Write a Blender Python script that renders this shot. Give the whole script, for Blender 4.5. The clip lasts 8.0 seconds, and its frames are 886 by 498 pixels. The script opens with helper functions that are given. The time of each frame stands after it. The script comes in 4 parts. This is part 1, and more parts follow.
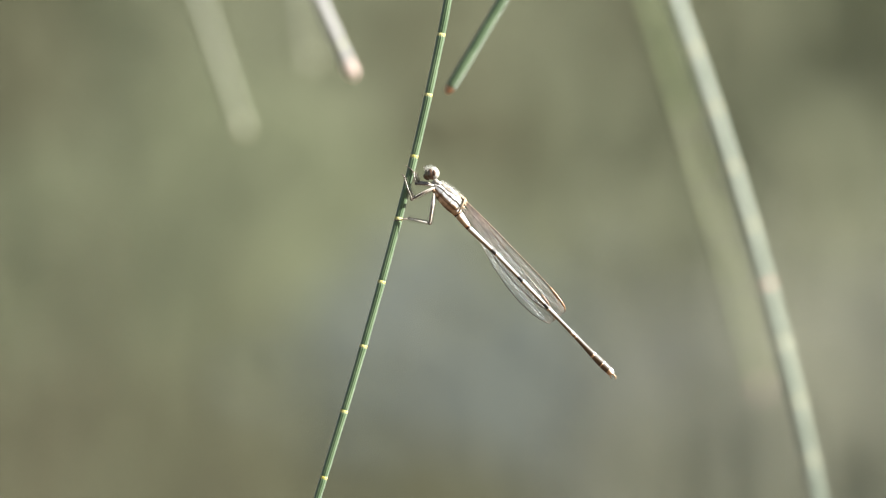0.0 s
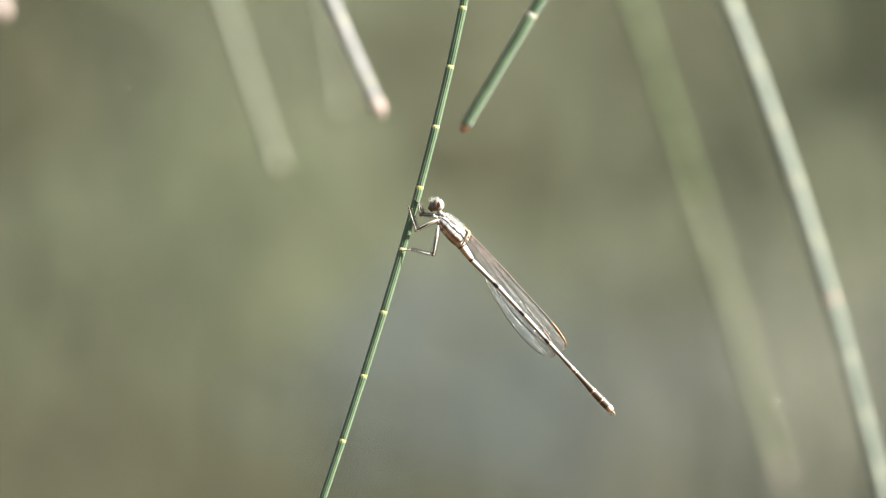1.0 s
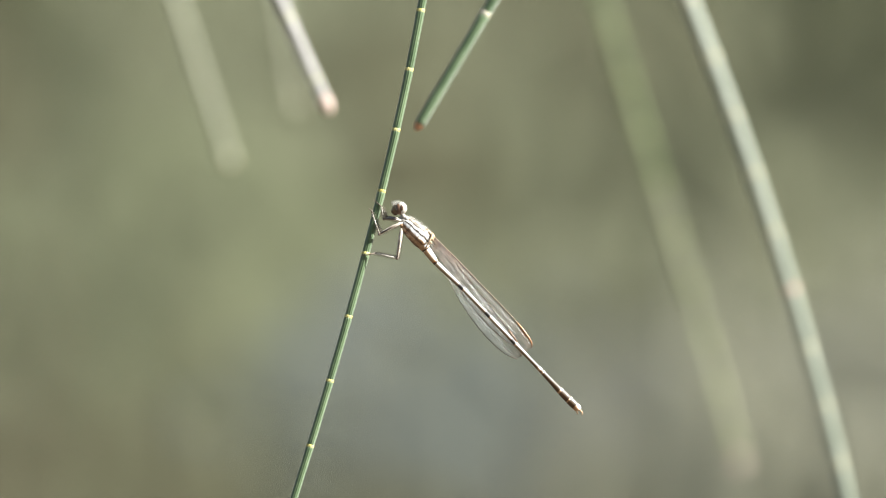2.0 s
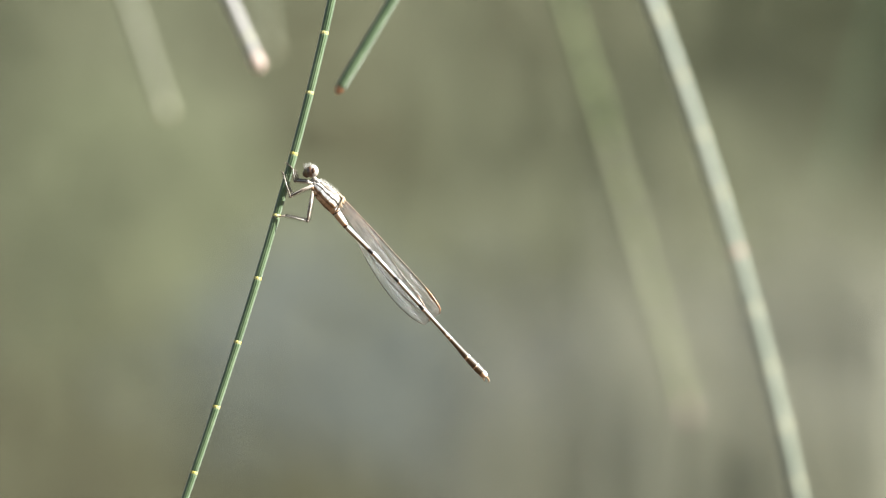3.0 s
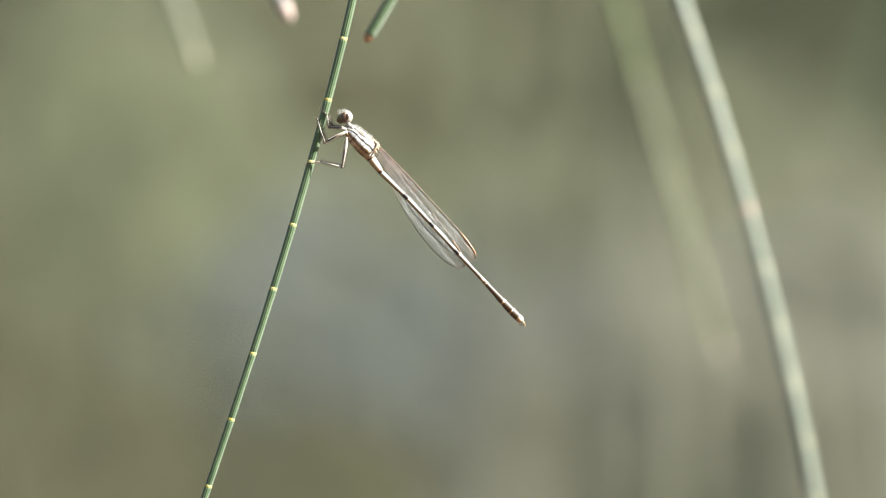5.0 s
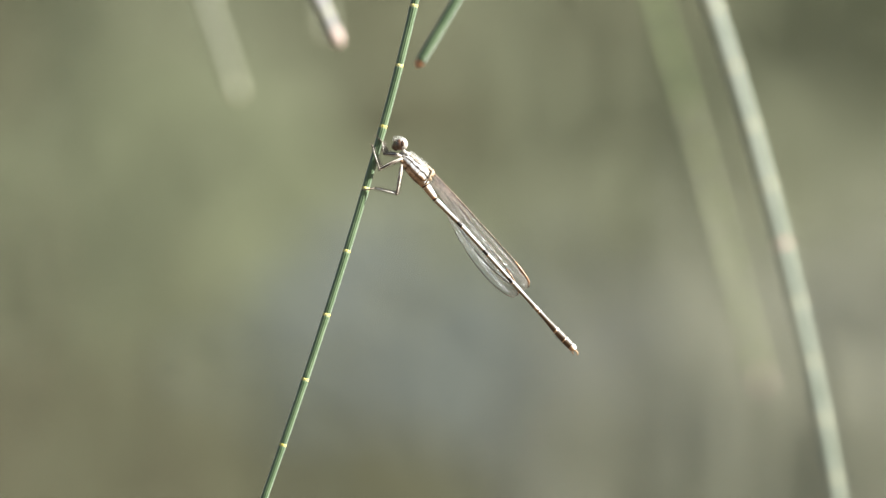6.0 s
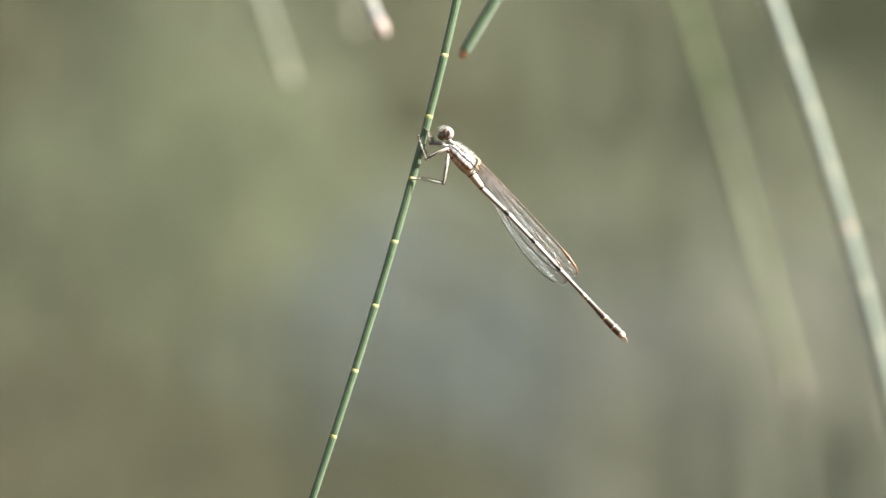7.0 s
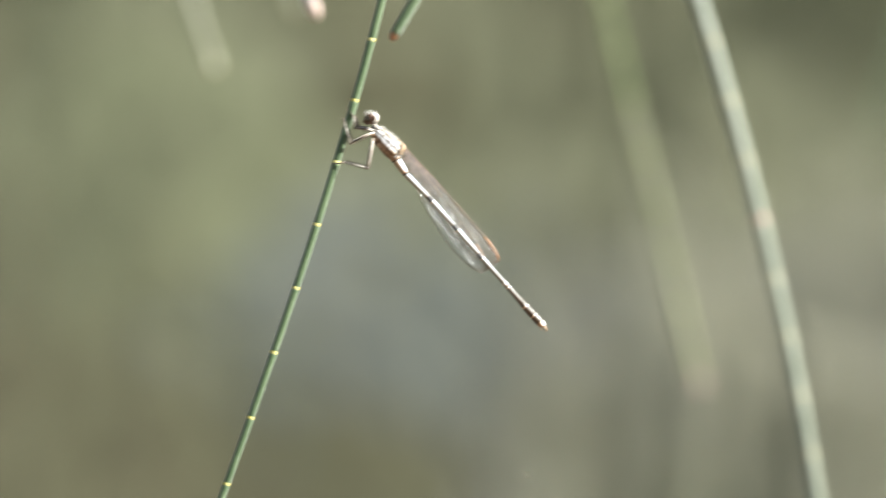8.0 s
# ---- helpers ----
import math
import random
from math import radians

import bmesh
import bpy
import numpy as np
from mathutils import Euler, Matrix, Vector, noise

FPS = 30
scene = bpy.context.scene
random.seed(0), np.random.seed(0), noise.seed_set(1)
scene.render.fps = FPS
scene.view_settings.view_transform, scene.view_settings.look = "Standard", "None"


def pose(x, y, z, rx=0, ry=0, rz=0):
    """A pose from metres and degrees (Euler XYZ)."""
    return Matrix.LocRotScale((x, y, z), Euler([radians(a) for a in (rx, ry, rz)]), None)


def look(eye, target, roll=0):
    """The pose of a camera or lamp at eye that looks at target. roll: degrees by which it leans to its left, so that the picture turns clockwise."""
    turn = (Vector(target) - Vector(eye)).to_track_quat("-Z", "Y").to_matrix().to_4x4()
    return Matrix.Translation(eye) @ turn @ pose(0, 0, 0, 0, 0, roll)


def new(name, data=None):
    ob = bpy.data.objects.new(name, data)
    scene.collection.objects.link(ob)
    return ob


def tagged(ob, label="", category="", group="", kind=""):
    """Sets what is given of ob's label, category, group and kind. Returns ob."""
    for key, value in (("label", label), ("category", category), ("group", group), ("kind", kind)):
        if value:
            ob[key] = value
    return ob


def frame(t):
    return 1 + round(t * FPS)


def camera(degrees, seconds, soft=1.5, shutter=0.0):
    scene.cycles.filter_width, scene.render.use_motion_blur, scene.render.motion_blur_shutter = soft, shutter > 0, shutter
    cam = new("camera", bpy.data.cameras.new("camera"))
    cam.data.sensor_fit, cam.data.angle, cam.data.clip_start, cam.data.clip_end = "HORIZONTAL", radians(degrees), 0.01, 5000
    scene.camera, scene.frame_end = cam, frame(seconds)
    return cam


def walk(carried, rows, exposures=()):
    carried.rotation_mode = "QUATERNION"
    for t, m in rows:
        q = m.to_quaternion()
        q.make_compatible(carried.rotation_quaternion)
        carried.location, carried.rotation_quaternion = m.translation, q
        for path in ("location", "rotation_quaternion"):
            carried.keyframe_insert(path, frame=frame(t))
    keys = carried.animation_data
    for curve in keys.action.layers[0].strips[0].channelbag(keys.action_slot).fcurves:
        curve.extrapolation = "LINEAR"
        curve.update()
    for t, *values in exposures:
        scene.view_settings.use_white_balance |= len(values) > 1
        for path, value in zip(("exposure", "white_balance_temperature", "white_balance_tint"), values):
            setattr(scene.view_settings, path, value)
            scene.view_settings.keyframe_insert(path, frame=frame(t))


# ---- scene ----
K = 0.001                       # the insect and the branchlets are written in millimetres
cam = camera(12.0, 8.0, soft=1.1, shutter=0.2)
cam.data.dof.use_dof = True
cam.data.dof.focus_distance = 0.600
cam.data.dof.aperture_fstop = 9.5
cam.data.dof.aperture_blades = 0

# hand-held aim and drift: seconds, degrees to the left, degrees up, millimetres to the right and up
AIM = (
    (0, 1.965, 0.215, 13.56, 4.04), (0.2, 1.824, 0.376, 11.51, 3.1), (0.5, 1.859, 0.494, 8.44, 1.68), (0.8, 1.961, 0.498, 9.7, 4.31), (1, 2.037, 0.542, 10.53, 6.06),
    (1.2, 2.114, 0.715, 10.06, 5.52), (2.3, 0.833, 0.746, 7.49, 2.58), (2.5, 0.625, 0.583, 7.02, 2.05), (2.7, 0.321, 0.421, 7.06, 1.99), (3, 0.174, 0.313, 7.12, 1.89),
    (3.2, 0.088, 0.15, 4.27, 1.14), (3.5, 0, 0, -0, -0), (3.8, -0.474, -0.084, 2.42, 1.21), (4, -0.395, -0.153, 4.03, 2.02), (4.2, -0.148, -0.279, 4.12, 1.66),
    (5.3, 0.526, -0.201, 4.63, -0.31), (5.5, 0.758, -0.156, 4.73, -0.67), (5.8, 0.956, -0.03, 5.45, 0.41), (6, 1.097, 0.062, 5.93, 1.13), (6.2, 1.242, 0.085, 3.23, 1.14),
    (6.5, 1.44, 0.001, -0.81, 1.16), (6.8, 1.511, -0.023, 1.58, 0.85), (7, 1.478, -0.031, 3.18, 0.64), (7.2, 1.31, -0.006, 3.12, -0.01), (7.5, 1.191, -0.146, 3.02, -0.99),
    (7.8, 1.254, -0.333, 4.83, 0.28), (8, 0.738, -0.279, 6.03, 1.13),
)
walk(cam, [(t, pose(dx * K, 0, 1.0 + dz * K, 90 + up, 0, left)) for t, left, up, dx, dz in AIM])

# ---- world and sun ----
SUN = Vector((0.785, -0.20, 0.59)).normalized()      # towards the sun
world = bpy.data.worlds.new("sky")
scene.world = world
world.use_nodes = True
wn = world.node_tree.nodes
sky = wn.new("ShaderNodeTexSky")
sky.sky_type, sky.sun_disc = "NISHITA", False
sky.sun_elevation, sky.sun_rotation = math.asin(SUN.z), math.atan2(SUN.x, SUN.y)
world.node_tree.links.new(sky.outputs[0], wn["Background"].inputs[0])
wn["Background"].inputs[1].default_value = 0.034
sun = new("sun", bpy.data.lights.new("sun", "SUN"))
sun.data.energy, sun.data.angle, sun.data.color = 5.2, radians(0.53), (0.99, 0.992, 0.93)
sun.matrix_world = look(SUN * 20, (0, 0, 0))
scene.view_settings.exposure = 1.72


# ---- materials ----
def mat(name, a, b, rough=0.6, scale=40.0, fine=400.0, bump=0.2, depth=0.002, island=False, bloom=0.0, spec=0.5):
    """Two colours mixed by coarse and fine noise in object space, with fine relief."""
    m = bpy.data.materials.new(name)
    m.use_nodes = True
    nt, n = m.node_tree, m.node_tree.nodes
    p = n["Principled BSDF"]
    co = n.new("ShaderNodeTexCoord")
    n1, n2 = n.new("ShaderNodeTexNoise"), n.new("ShaderNodeTexNoise")
    n1.inputs["Scale"].default_value, n2.inputs["Scale"].default_value = scale, fine
    n1.inputs["Detail"].default_value = 4
    add = n.new("ShaderNodeMath")
    add.operation = "MULTIPLY_ADD"
    add.inputs[1].default_value = 0.45
    ramp = n.new("ShaderNodeValToRGB")
    ramp.color_ramp.elements[0].position, ramp.color_ramp.elements[1].position = 0.45, 0.95
    ramp.color_ramp.elements[0].color, ramp.color_ramp.elements[1].color = (*a, 1), (*b, 1)
    nt.links.new(co.outputs["Object"], n1.inputs["Vector"])
    nt.links.new(co.outputs["Object"], n2.inputs["Vector"])
    nt.links.new(n2.outputs["Fac"], add.inputs[0])
    nt.links.new(n1.outputs["Fac"], add.inputs[2])
    if island:
        geo, mix = n.new("ShaderNodeNewGeometry"), n.new("ShaderNodeMath")
        mix.operation = "MULTIPLY_ADD"
        mix.inputs[1].default_value = 0.3
        sub = n.new("ShaderNodeMath")
        sub.operation = "SUBTRACT"
        sub.inputs[1].default_value = 0.15
        nt.links.new(geo.outputs["Random Per Island"], mix.inputs[0])
        nt.links.new(add.outputs[0], mix.inputs[2])
        nt.links.new(mix.outputs[0], sub.inputs[0])
        nt.links.new(sub.outputs[0], ramp.inputs["Fac"])
    else:
        nt.links.new(add.outputs[0], ramp.inputs["Fac"])
    nt.links.new(ramp.outputs["Color"], p.inputs["Base Color"])
    p.inputs["Roughness"].default_value = rough
    p.inputs["Specular IOR Level"].default_value = spec
    p.inputs["Sheen Weight"].default_value, p.inputs["Sheen Roughness"].default_value = bloom, 0.45
    if bump:
        bp = n.new("ShaderNodeBump")
        bp.inputs["Strength"].default_value, bp.inputs["Distance"].default_value = bump, depth
        nt.links.new(n2.outputs["Fac"], bp.inputs["Height"])
        nt.links.new(bp.outputs["Normal"], p.inputs["Normal"])
    return m


def marked(name, along, around, rough=0.35, noise_scale=3000.0, spec=0.5, wobble=0.07, relief=0.00005, mottle=0.2):
    """Chitin with markings: one colour ramp along the body, one round it (UV), blended by the darker, with fine speckle."""
    m = bpy.data.materials.new(name)
    m.use_nodes = True
    nt, n = m.node_tree, m.node_tree.nodes
    p = n["Principled BSDF"]
    uv, sep = n.new("ShaderNodeUVMap"), n.new("ShaderNodeSeparateXYZ")
    uv.uv_map = "marks"
    co, no = n.new("ShaderNodeTexCoord"), n.new("ShaderNodeTexNoise")
    no.inputs["Scale"].default_value, no.inputs["Detail"].default_value = noise_scale, 3
    nt.links.new(co.outputs["Object"], no.inputs["Vector"])
    nt.links.new(uv.outputs[0], sep.inputs[0])
    ramps = []
    for axis, stops in (("X", along), ("Y", around)):
        wob = n.new("ShaderNodeMath")
        wob.operation = "MULTIPLY_ADD"
        wob.inputs[1].default_value = wobble
        off = n.new("ShaderNodeMath")
        off.operation = "SUBTRACT"
        off.inputs[1].default_value = wobble / 2
        nt.links.new(no.outputs["Fac"], wob.inputs[0])
        nt.links.new(sep.outputs[axis], wob.inputs[2])
        nt.links.new(wob.outputs[0], off.inputs[0])
        r = n.new("ShaderNodeValToRGB")
        el = r.color_ramp.elements
        while len(el) < len(stops):
            el.new(0.5)
        for e, (pos, col) in zip(el, stops):
            e.position, e.color = pos, (*col, 1)
        nt.links.new(off.outputs[0], r.inputs["Fac"])
        ramps.append(r)
    mix = n.new("ShaderNodeMix")
    mix.data_type, mix.blend_type = "RGBA", "MULTIPLY"
    mix.inputs["Factor"].default_value = 1.0
    nt.links.new(ramps[0].outputs[0], mix.inputs["A"])
    nt.links.new(ramps[1].outputs[0], mix.inputs["B"])
    blot, dim = n.new("ShaderNodeTexNoise"), n.new("ShaderNodeMix")
    blot.inputs["Scale"].default_value, blot.inputs["Detail"].default_value = noise_scale * 1.7, 5
    nt.links.new(co.outputs["Object"], blot.inputs["Vector"])
    spots = n.new("ShaderNodeValToRGB")
    spots.color_ramp.elements[0].position, spots.color_ramp.elements[0].color = 0.40, (0.30, 0.21, 0.15, 1)
    spots.color_ramp.elements[1].position, spots.color_ramp.elements[1].color = 0.52, (1, 1, 1, 1)
    nt.links.new(blot.outputs["Fac"], spots.inputs["Fac"])
    dim.data_type, dim.blend_type = "RGBA", "MULTIPLY"
    dim.inputs["Factor"].default_value = mottle
    nt.links.new(mix.outputs["Result"], dim.inputs["A"])
    nt.links.new(spots.outputs[0], dim.inputs["B"])
    nt.links.new(dim.outputs["Result"], p.inputs["Base Color"])
    bp = n.new("ShaderNodeBump")
    bp.inputs["Strength"].default_value, bp.inputs["Distance"].default_value = 0.6, relief
    nt.links.new(no.outputs["Fac"], bp.inputs["Height"])
    nt.links.new(bp.outputs["Normal"], p.inputs["Normal"])
    p.inputs["Roughness"].default_value, p.inputs["Specular IOR Level"].default_value = rough, spec
    return m


def membrane(name):
    """Clear, crinkled wing film: lets most light through and glints."""
    m = bpy.data.materials.new(name)
    m.use_nodes = True
    nt, n = m.node_tree, m.node_tree.nodes
    out = n["Material Output"]
    n.remove(n["Principled BSDF"])
    tr, gl, df = n.new("ShaderNodeBsdfTransparent"), n.new("ShaderNodeBsdfGlossy"), n.new("ShaderNodeBsdfTranslucent")
    tr.inputs[0].default_value = (0.94, 0.95, 0.955, 1)
    gl.inputs[0].default_value, gl.inputs["Roughness"].default_value = (0.93, 0.97, 1.0, 1), 0.17
    df.inputs[0].default_value = (0.75, 0.72, 0.68, 1)
    co, no = n.new("ShaderNodeTexCoord"), n.new("ShaderNodeTexVoronoi")
    no.inputs["Scale"].default_value = 7600.0
    bp = n.new("ShaderNodeBump")
    bp.inputs["Strength"].default_value, bp.inputs["Distance"].default_value = 1.0, 0.00003
    nt.links.new(co.outputs["Object"], no.inputs["Vector"])
    wr, sm = n.new("ShaderNodeTexNoise"), n.new("ShaderNodeMath")      # crinkles between the cells
    wr.inputs["Scale"].default_value = 4200.0
    sm.operation = "MULTIPLY_ADD"
    sm.inputs[1].default_value = 0.8
    nt.links.new(co.outputs["Object"], wr.inputs["Vector"])
    nt.links.new(wr.outputs["Fac"], sm.inputs[0])
    nt.links.new(no.outputs["Distance"], sm.inputs[2])
    nt.links.new(sm.outputs[0], bp.inputs["Height"])
    nt.links.new(bp.outputs["Normal"], gl.inputs["Normal"])
    m1, m2 = n.new("ShaderNodeMixShader"), n.new("ShaderNodeMixShader")
    m1.inputs[0].default_value, m2.inputs[0].default_value = 0.002, 0.028
    nt.links.new(tr.outputs[0], m1.inputs[1])
    nt.links.new(df.outputs[0], m1.inputs[2])
    nt.links.new(m1.outputs[0], m2.inputs[1])
    nt.links.new(gl.outputs[0], m2.inputs[2])
    nt.links.new(m2.outputs[0], out.inputs[0])
    return m


GREEN = mat("branchlet_green", (0.030, 0.074, 0.017), (0.106, 0.160, 0.068), 0.48, 260, 2600, 0.35, 0.00004, spec=0.45, bloom=1.0)
PALE = mat("branchlet_grey_green", (0.184, 0.216, 0.167), (0.305, 0.327, 0.263), 0.4, 260, 2600, 0.35, 0.00006, spec=0.6)
STRAW = mat("branchlet_bleached", (0.22, 0.212, 0.20), (0.34, 0.325, 0.305), 0.5, 260, 2600, 0.3, 0.00006)
OLIVE = mat("branchlet_olive", (0.077, 0.106, 0.033), (0.145, 0.185, 0.070), 0.45, 260, 2600, 0.3, 0.00006)
OLIVE_NODE = mat("node_olive", (0.171, 0.205, 0.077), (0.266, 0.300, 0.131), 0.45, 900, 5000, 0.3, 0.00004)
PALE_OLIVE = mat("branchlet_faded_olive", (0.158, 0.169, 0.092), (0.263, 0.271, 0.167), 0.45, 260, 2600, 0.3, 0.00006)
SOFT = mat("branchlet_soft_olive", (0.165, 0.175, 0.11), (0.27, 0.275, 0.195), 0.45, 260, 2600, 0.3, 0.00006)
YELLOW = mat("node_yellow", (0.40, 0.34, 0.04), (0.66, 0.60, 0.26), 0.45, 900, 5000, 0.3, 0.00004)
FAINT = mat("node_faint", (0.323, 0.318, 0.213), (0.427, 0.415, 0.300), 0.45, 900, 5000, 0.3, 0.00004)
CREAM = mat("node_cream", (0.44, 0.41, 0.30), (0.62, 0.58, 0.46), 0.45, 900, 5000, 0.3, 0.00004)
PINK = mat("node_rust", (0.40, 0.27, 0.20), (0.54, 0.40, 0.32), 0.5, 900, 5000, 0.3, 0.00004)
RUST = mat("tip_rust", (0.30, 0.12, 0.05), (0.55, 0.28, 0.15), 0.6, 900, 5000, 0.4, 0.00005)
TIPGREY = mat("tip_pinkish", (0.389, 0.285, 0.235), (0.540, 0.420, 0.365), 0.6, 900, 5000, 0.4, 0.00005)
BARK = mat("bark", (0.07, 0.055, 0.04), (0.20, 0.17, 0.13), 0.85, 30, 260, 0.8, 0.004)

THORAX = marked("thorax_marks", ((0.0, (0.85, 0.84, 0.83)), (0.27, (0.9, 0.9, 0.9)), (0.30, (0.45, 0.38, 0.32)), (0.33, (0.9, 0.9, 0.9)),
                                 (0.64, (0.92, 0.92, 0.93)), (0.67, (0.5, 0.42, 0.34)), (0.70, (0.92, 0.92, 0.92)), (1.0, (0.92, 0.84, 0.72))),
                ((0.00, (0.80, 0.77, 0.72)), (0.05, (0.78, 0.74, 0.68)), (0.060, (0.34, 0.30, 0.25)), (0.125, (0.26, 0.22, 0.175)),
                 (0.134, (0.07, 0.055, 0.04)), (0.152, (0.09, 0.07, 0.05)), (0.162, (0.92, 0.92, 0.92)), (0.200, (0.90, 0.90, 0.90)),
                 (0.208, (0.06, 0.045, 0.035)), (0.230, (0.09, 0.07, 0.05)), (0.240, (0.95, 0.96, 0.97)), (0.282, (0.92, 0.90, 0.87)),
                 (0.295, (0.56, 0.33, 0.17)), (0.33, (0.16, 0.09, 0.05)), (0.35, (0.58, 0.36, 0.20)), (0.42, (0.24, 0.13, 0.065))), 0.42, noise_scale=800.0, wobble=0.10, relief=0.00016, mottle=0.55)
# copper belly colour, with the underside's shade put into the tint too
UNDER = ((0.0, (0.95, 0.97, 1.0)), (0.195, (0.95, 0.95, 0.95)), (0.255, (0.72, 0.43, 0.22)), (0.40, (0.45, 0.235, 0.10)))
# blue-white segment starts: pale rings with a highlight put into their colour
RING = marked("abdomen_ringed", ((0.0, (0.60, 0.74, 0.88)), (0.20, (0.52, 0.62, 0.72)), (0.45, (0.42, 0.46, 0.49)), (0.775, (0.30, 0.30, 0.29)),
                                 (0.80, (0.02, 0.015, 0.012)), (0.94, (0.02, 0.015, 0.012)), (0.955, (0.85, 0.87, 0.88))), UNDER, 0.32, spec=0.45, wobble=0.02)
PLAIN = marked("abdomen_plain", ((0.0, (0.50, 0.60, 0.70)), (0.25, (0.34, 0.36, 0.37)), (0.80, (0.24, 0.23, 0.21)), (0.90, (0.78, 0.82, 0.86)), (0.97, (0.30, 0.26, 0.22))), UNDER, 0.32, spec=0.45, wobble=0.02)
BASE = marked("abdomen_base", ((0.0, (0.74, 0.79, 0.85)), (0.70, (0.62, 0.66, 0.71)), (0.80, (0.66, 0.42, 0.22)), (0.87, (0.05, 0.03, 0.02)), (0.94, (0.06, 0.04, 0.03)), (1.0, (0.80, 0.78, 0.74))), UNDER, 0.32, spec=0.6)
BROWN = marked("abdomen_brown", ((0.0, (0.85, 0.84, 0.82)), (0.05, (0.80, 0.76, 0.70)), (0.09, (0.19, 0.175, 0.155)), (0.93, (0.12, 0.10, 0.08)), (0.97, (0.80, 0.76, 0.70))), UNDER, 0.34, spec=0.4)
PALE_END = marked("abdomen_end", ((0.0, (0.55, 0.45, 0.36)), (0.35, (0.88, 0.86, 0.84)), (1.0, (0.85, 0.82, 0.78))), UNDER, 0.35)
FACE = mat("face", (0.043, 0.023, 0.014), (0.178, 0.102, 0.055), 0.4, 900, 5000, 0.4, 0.00006)
EYE = mat("eye", (0.368, 0.324, 0.281), (0.576, 0.537, 0.484), 0.18, 1200, 9000, 0.1, 0.00002, spec=0.7)
BAND = mat("eye_front", (0.05, 0.024, 0.015), (0.20, 0.11, 0.065), 0.2, 1500, 9000, 0.1, 0.00002, spec=0.7)
PUPIL = mat("eye_spot", (0.035, 0.018, 0.012), (0.14, 0.08, 0.05), 0.2, 1200, 9000, 0.1, 0.00002)
LEGM = mat("leg_chitin", (0.26, 0.195, 0.135), (0.78, 0.73, 0.65), 0.3, 1100, 6000, 0.3, 0.00004)
TIBIA = mat("tibia_chitin", (0.07, 0.055, 0.042), (0.60, 0.55, 0.48), 0.3, 2600, 6000, 0.3, 0.00004)
LEGD = mat("leg_dark", (0.05, 0.04, 0.03), (0.22, 0.17, 0.13), 0.4, 1400, 6000, 0.3, 0.00004)
HAIR = mat("hair", (0.70, 0.66, 0.60), (0.9, 0.88, 0.84), 0.5, 1400, 6000, 0)
VEIN = mat("vein", (0.075, 0.048, 0.032), (0.28, 0.20, 0.145), 0.3, 900, 6000, 0, spec=0.6)
COSTA = mat("costa", (0.15, 0.09, 0.055), (0.38, 0.25, 0.16), 0.3, 900, 6000, 0, spec=0.8)
AMBER = mat("wing_edge_amber", (0.26, 0.10, 0.03), (0.55, 0.26, 0.10), 0.3, 900, 6000, 0, spec=0.8)
STIGMA = mat("wing_spot", (0.10, 0.042, 0.018), (0.36, 0.17, 0.06), 0.35, 2500, 9000, 0.2, 0.00003)
HINGE = mat("wing_hinge", (0.19, 0.115, 0.06), (0.56, 0.42, 0.28), 0.4, 1500, 6000, 0.4, 0.00005)
COLLAR = mat("collar_plate", (0.11, 0.085, 0.065), (0.62, 0.58, 0.53), 0.4, 1700, 6000, 0.5, 0.00008)
HIP = mat("hip_copper", (0.20, 0.10, 0.05), (0.55, 0.36, 0.21), 0.35, 1300, 6000, 0.4, 0.00006)
FILM = membrane("wing_film")

GRASS = mat("grass", (0.166, 0.175, 0.099), (0.205, 0.214, 0.128), 0.6, 5, 60, 0, island=True, spec=0.25)
TURF = mat("turf", (0.128, 0.134, 0.075), (0.161, 0.166, 0.097), 0.7, 4, 60, 0, island=True, spec=0.25)
SEDGE = mat("sedge", (0.032, 0.039, 0.014), (0.076, 0.080, 0.032), 0.6, 5, 60, 0, island=True, spec=0.25)
DRY = mat("dry_grass", (0.199, 0.195, 0.138), (0.336, 0.328, 0.250), 0.75, 5, 60, 0, island=True, spec=0.25)
LIGHT_GRASS = mat("light_grass", (0.171, 0.179, 0.110), (0.209, 0.215, 0.141), 0.6, 5, 60, 0, island=True, spec=0.25)
BROWN_GRASS = mat("dead_grass", (0.127, 0.110, 0.067), (0.208, 0.181, 0.114), 0.8, 5, 60, 0, island=True, spec=0.25)
MAT_OLIVE = mat("moss", (0.066, 0.071, 0.040), (0.091, 0.096, 0.057), 0.95, 14, 120, 0.5, 0.006, spec=0.15)
MAT_DARK = mat("dark_mat", (0.038, 0.037, 0.020), (0.068, 0.066, 0.039), 0.95, 14, 120, 0.5, 0.006, spec=0.15)
SLAB_BLUE = mat("slab_blue_grey", (0.052, 0.059, 0.050), (0.067, 0.073, 0.061), 0.9, 9, 60, 0.2, 0.004)
ROCK_GREY = mat("stone_grey", (0.081, 0.083, 0.070), (0.104, 0.104, 0.091), 0.9, 9, 60, 0.2, 0.004)
# paler copy of stone_grey
ROCK_ASH = mat("stone_ash_grey", (0.113, 0.114, 0.093), (0.149, 0.150, 0.125), 0.9, 9, 60, 0.2, 0.004)
ROCK_PALE = mat("rock_pale", (0.217, 0.210, 0.157), (0.290, 0.281, 0.218), 0.85, 12, 120, 0.8, 0.006)


# ---- mesh helpers ----
def finish(bm, name, material, smooth=True):
    bmesh.ops.recalc_face_normals(bm, faces=bm.faces)
    me = bpy.data.meshes.new(name)
    bm.to_mesh(me)
    bm.free()
    me.materials.append(material)
    if smooth:
        for p in me.polygons:
            p.use_smooth = True
    return me


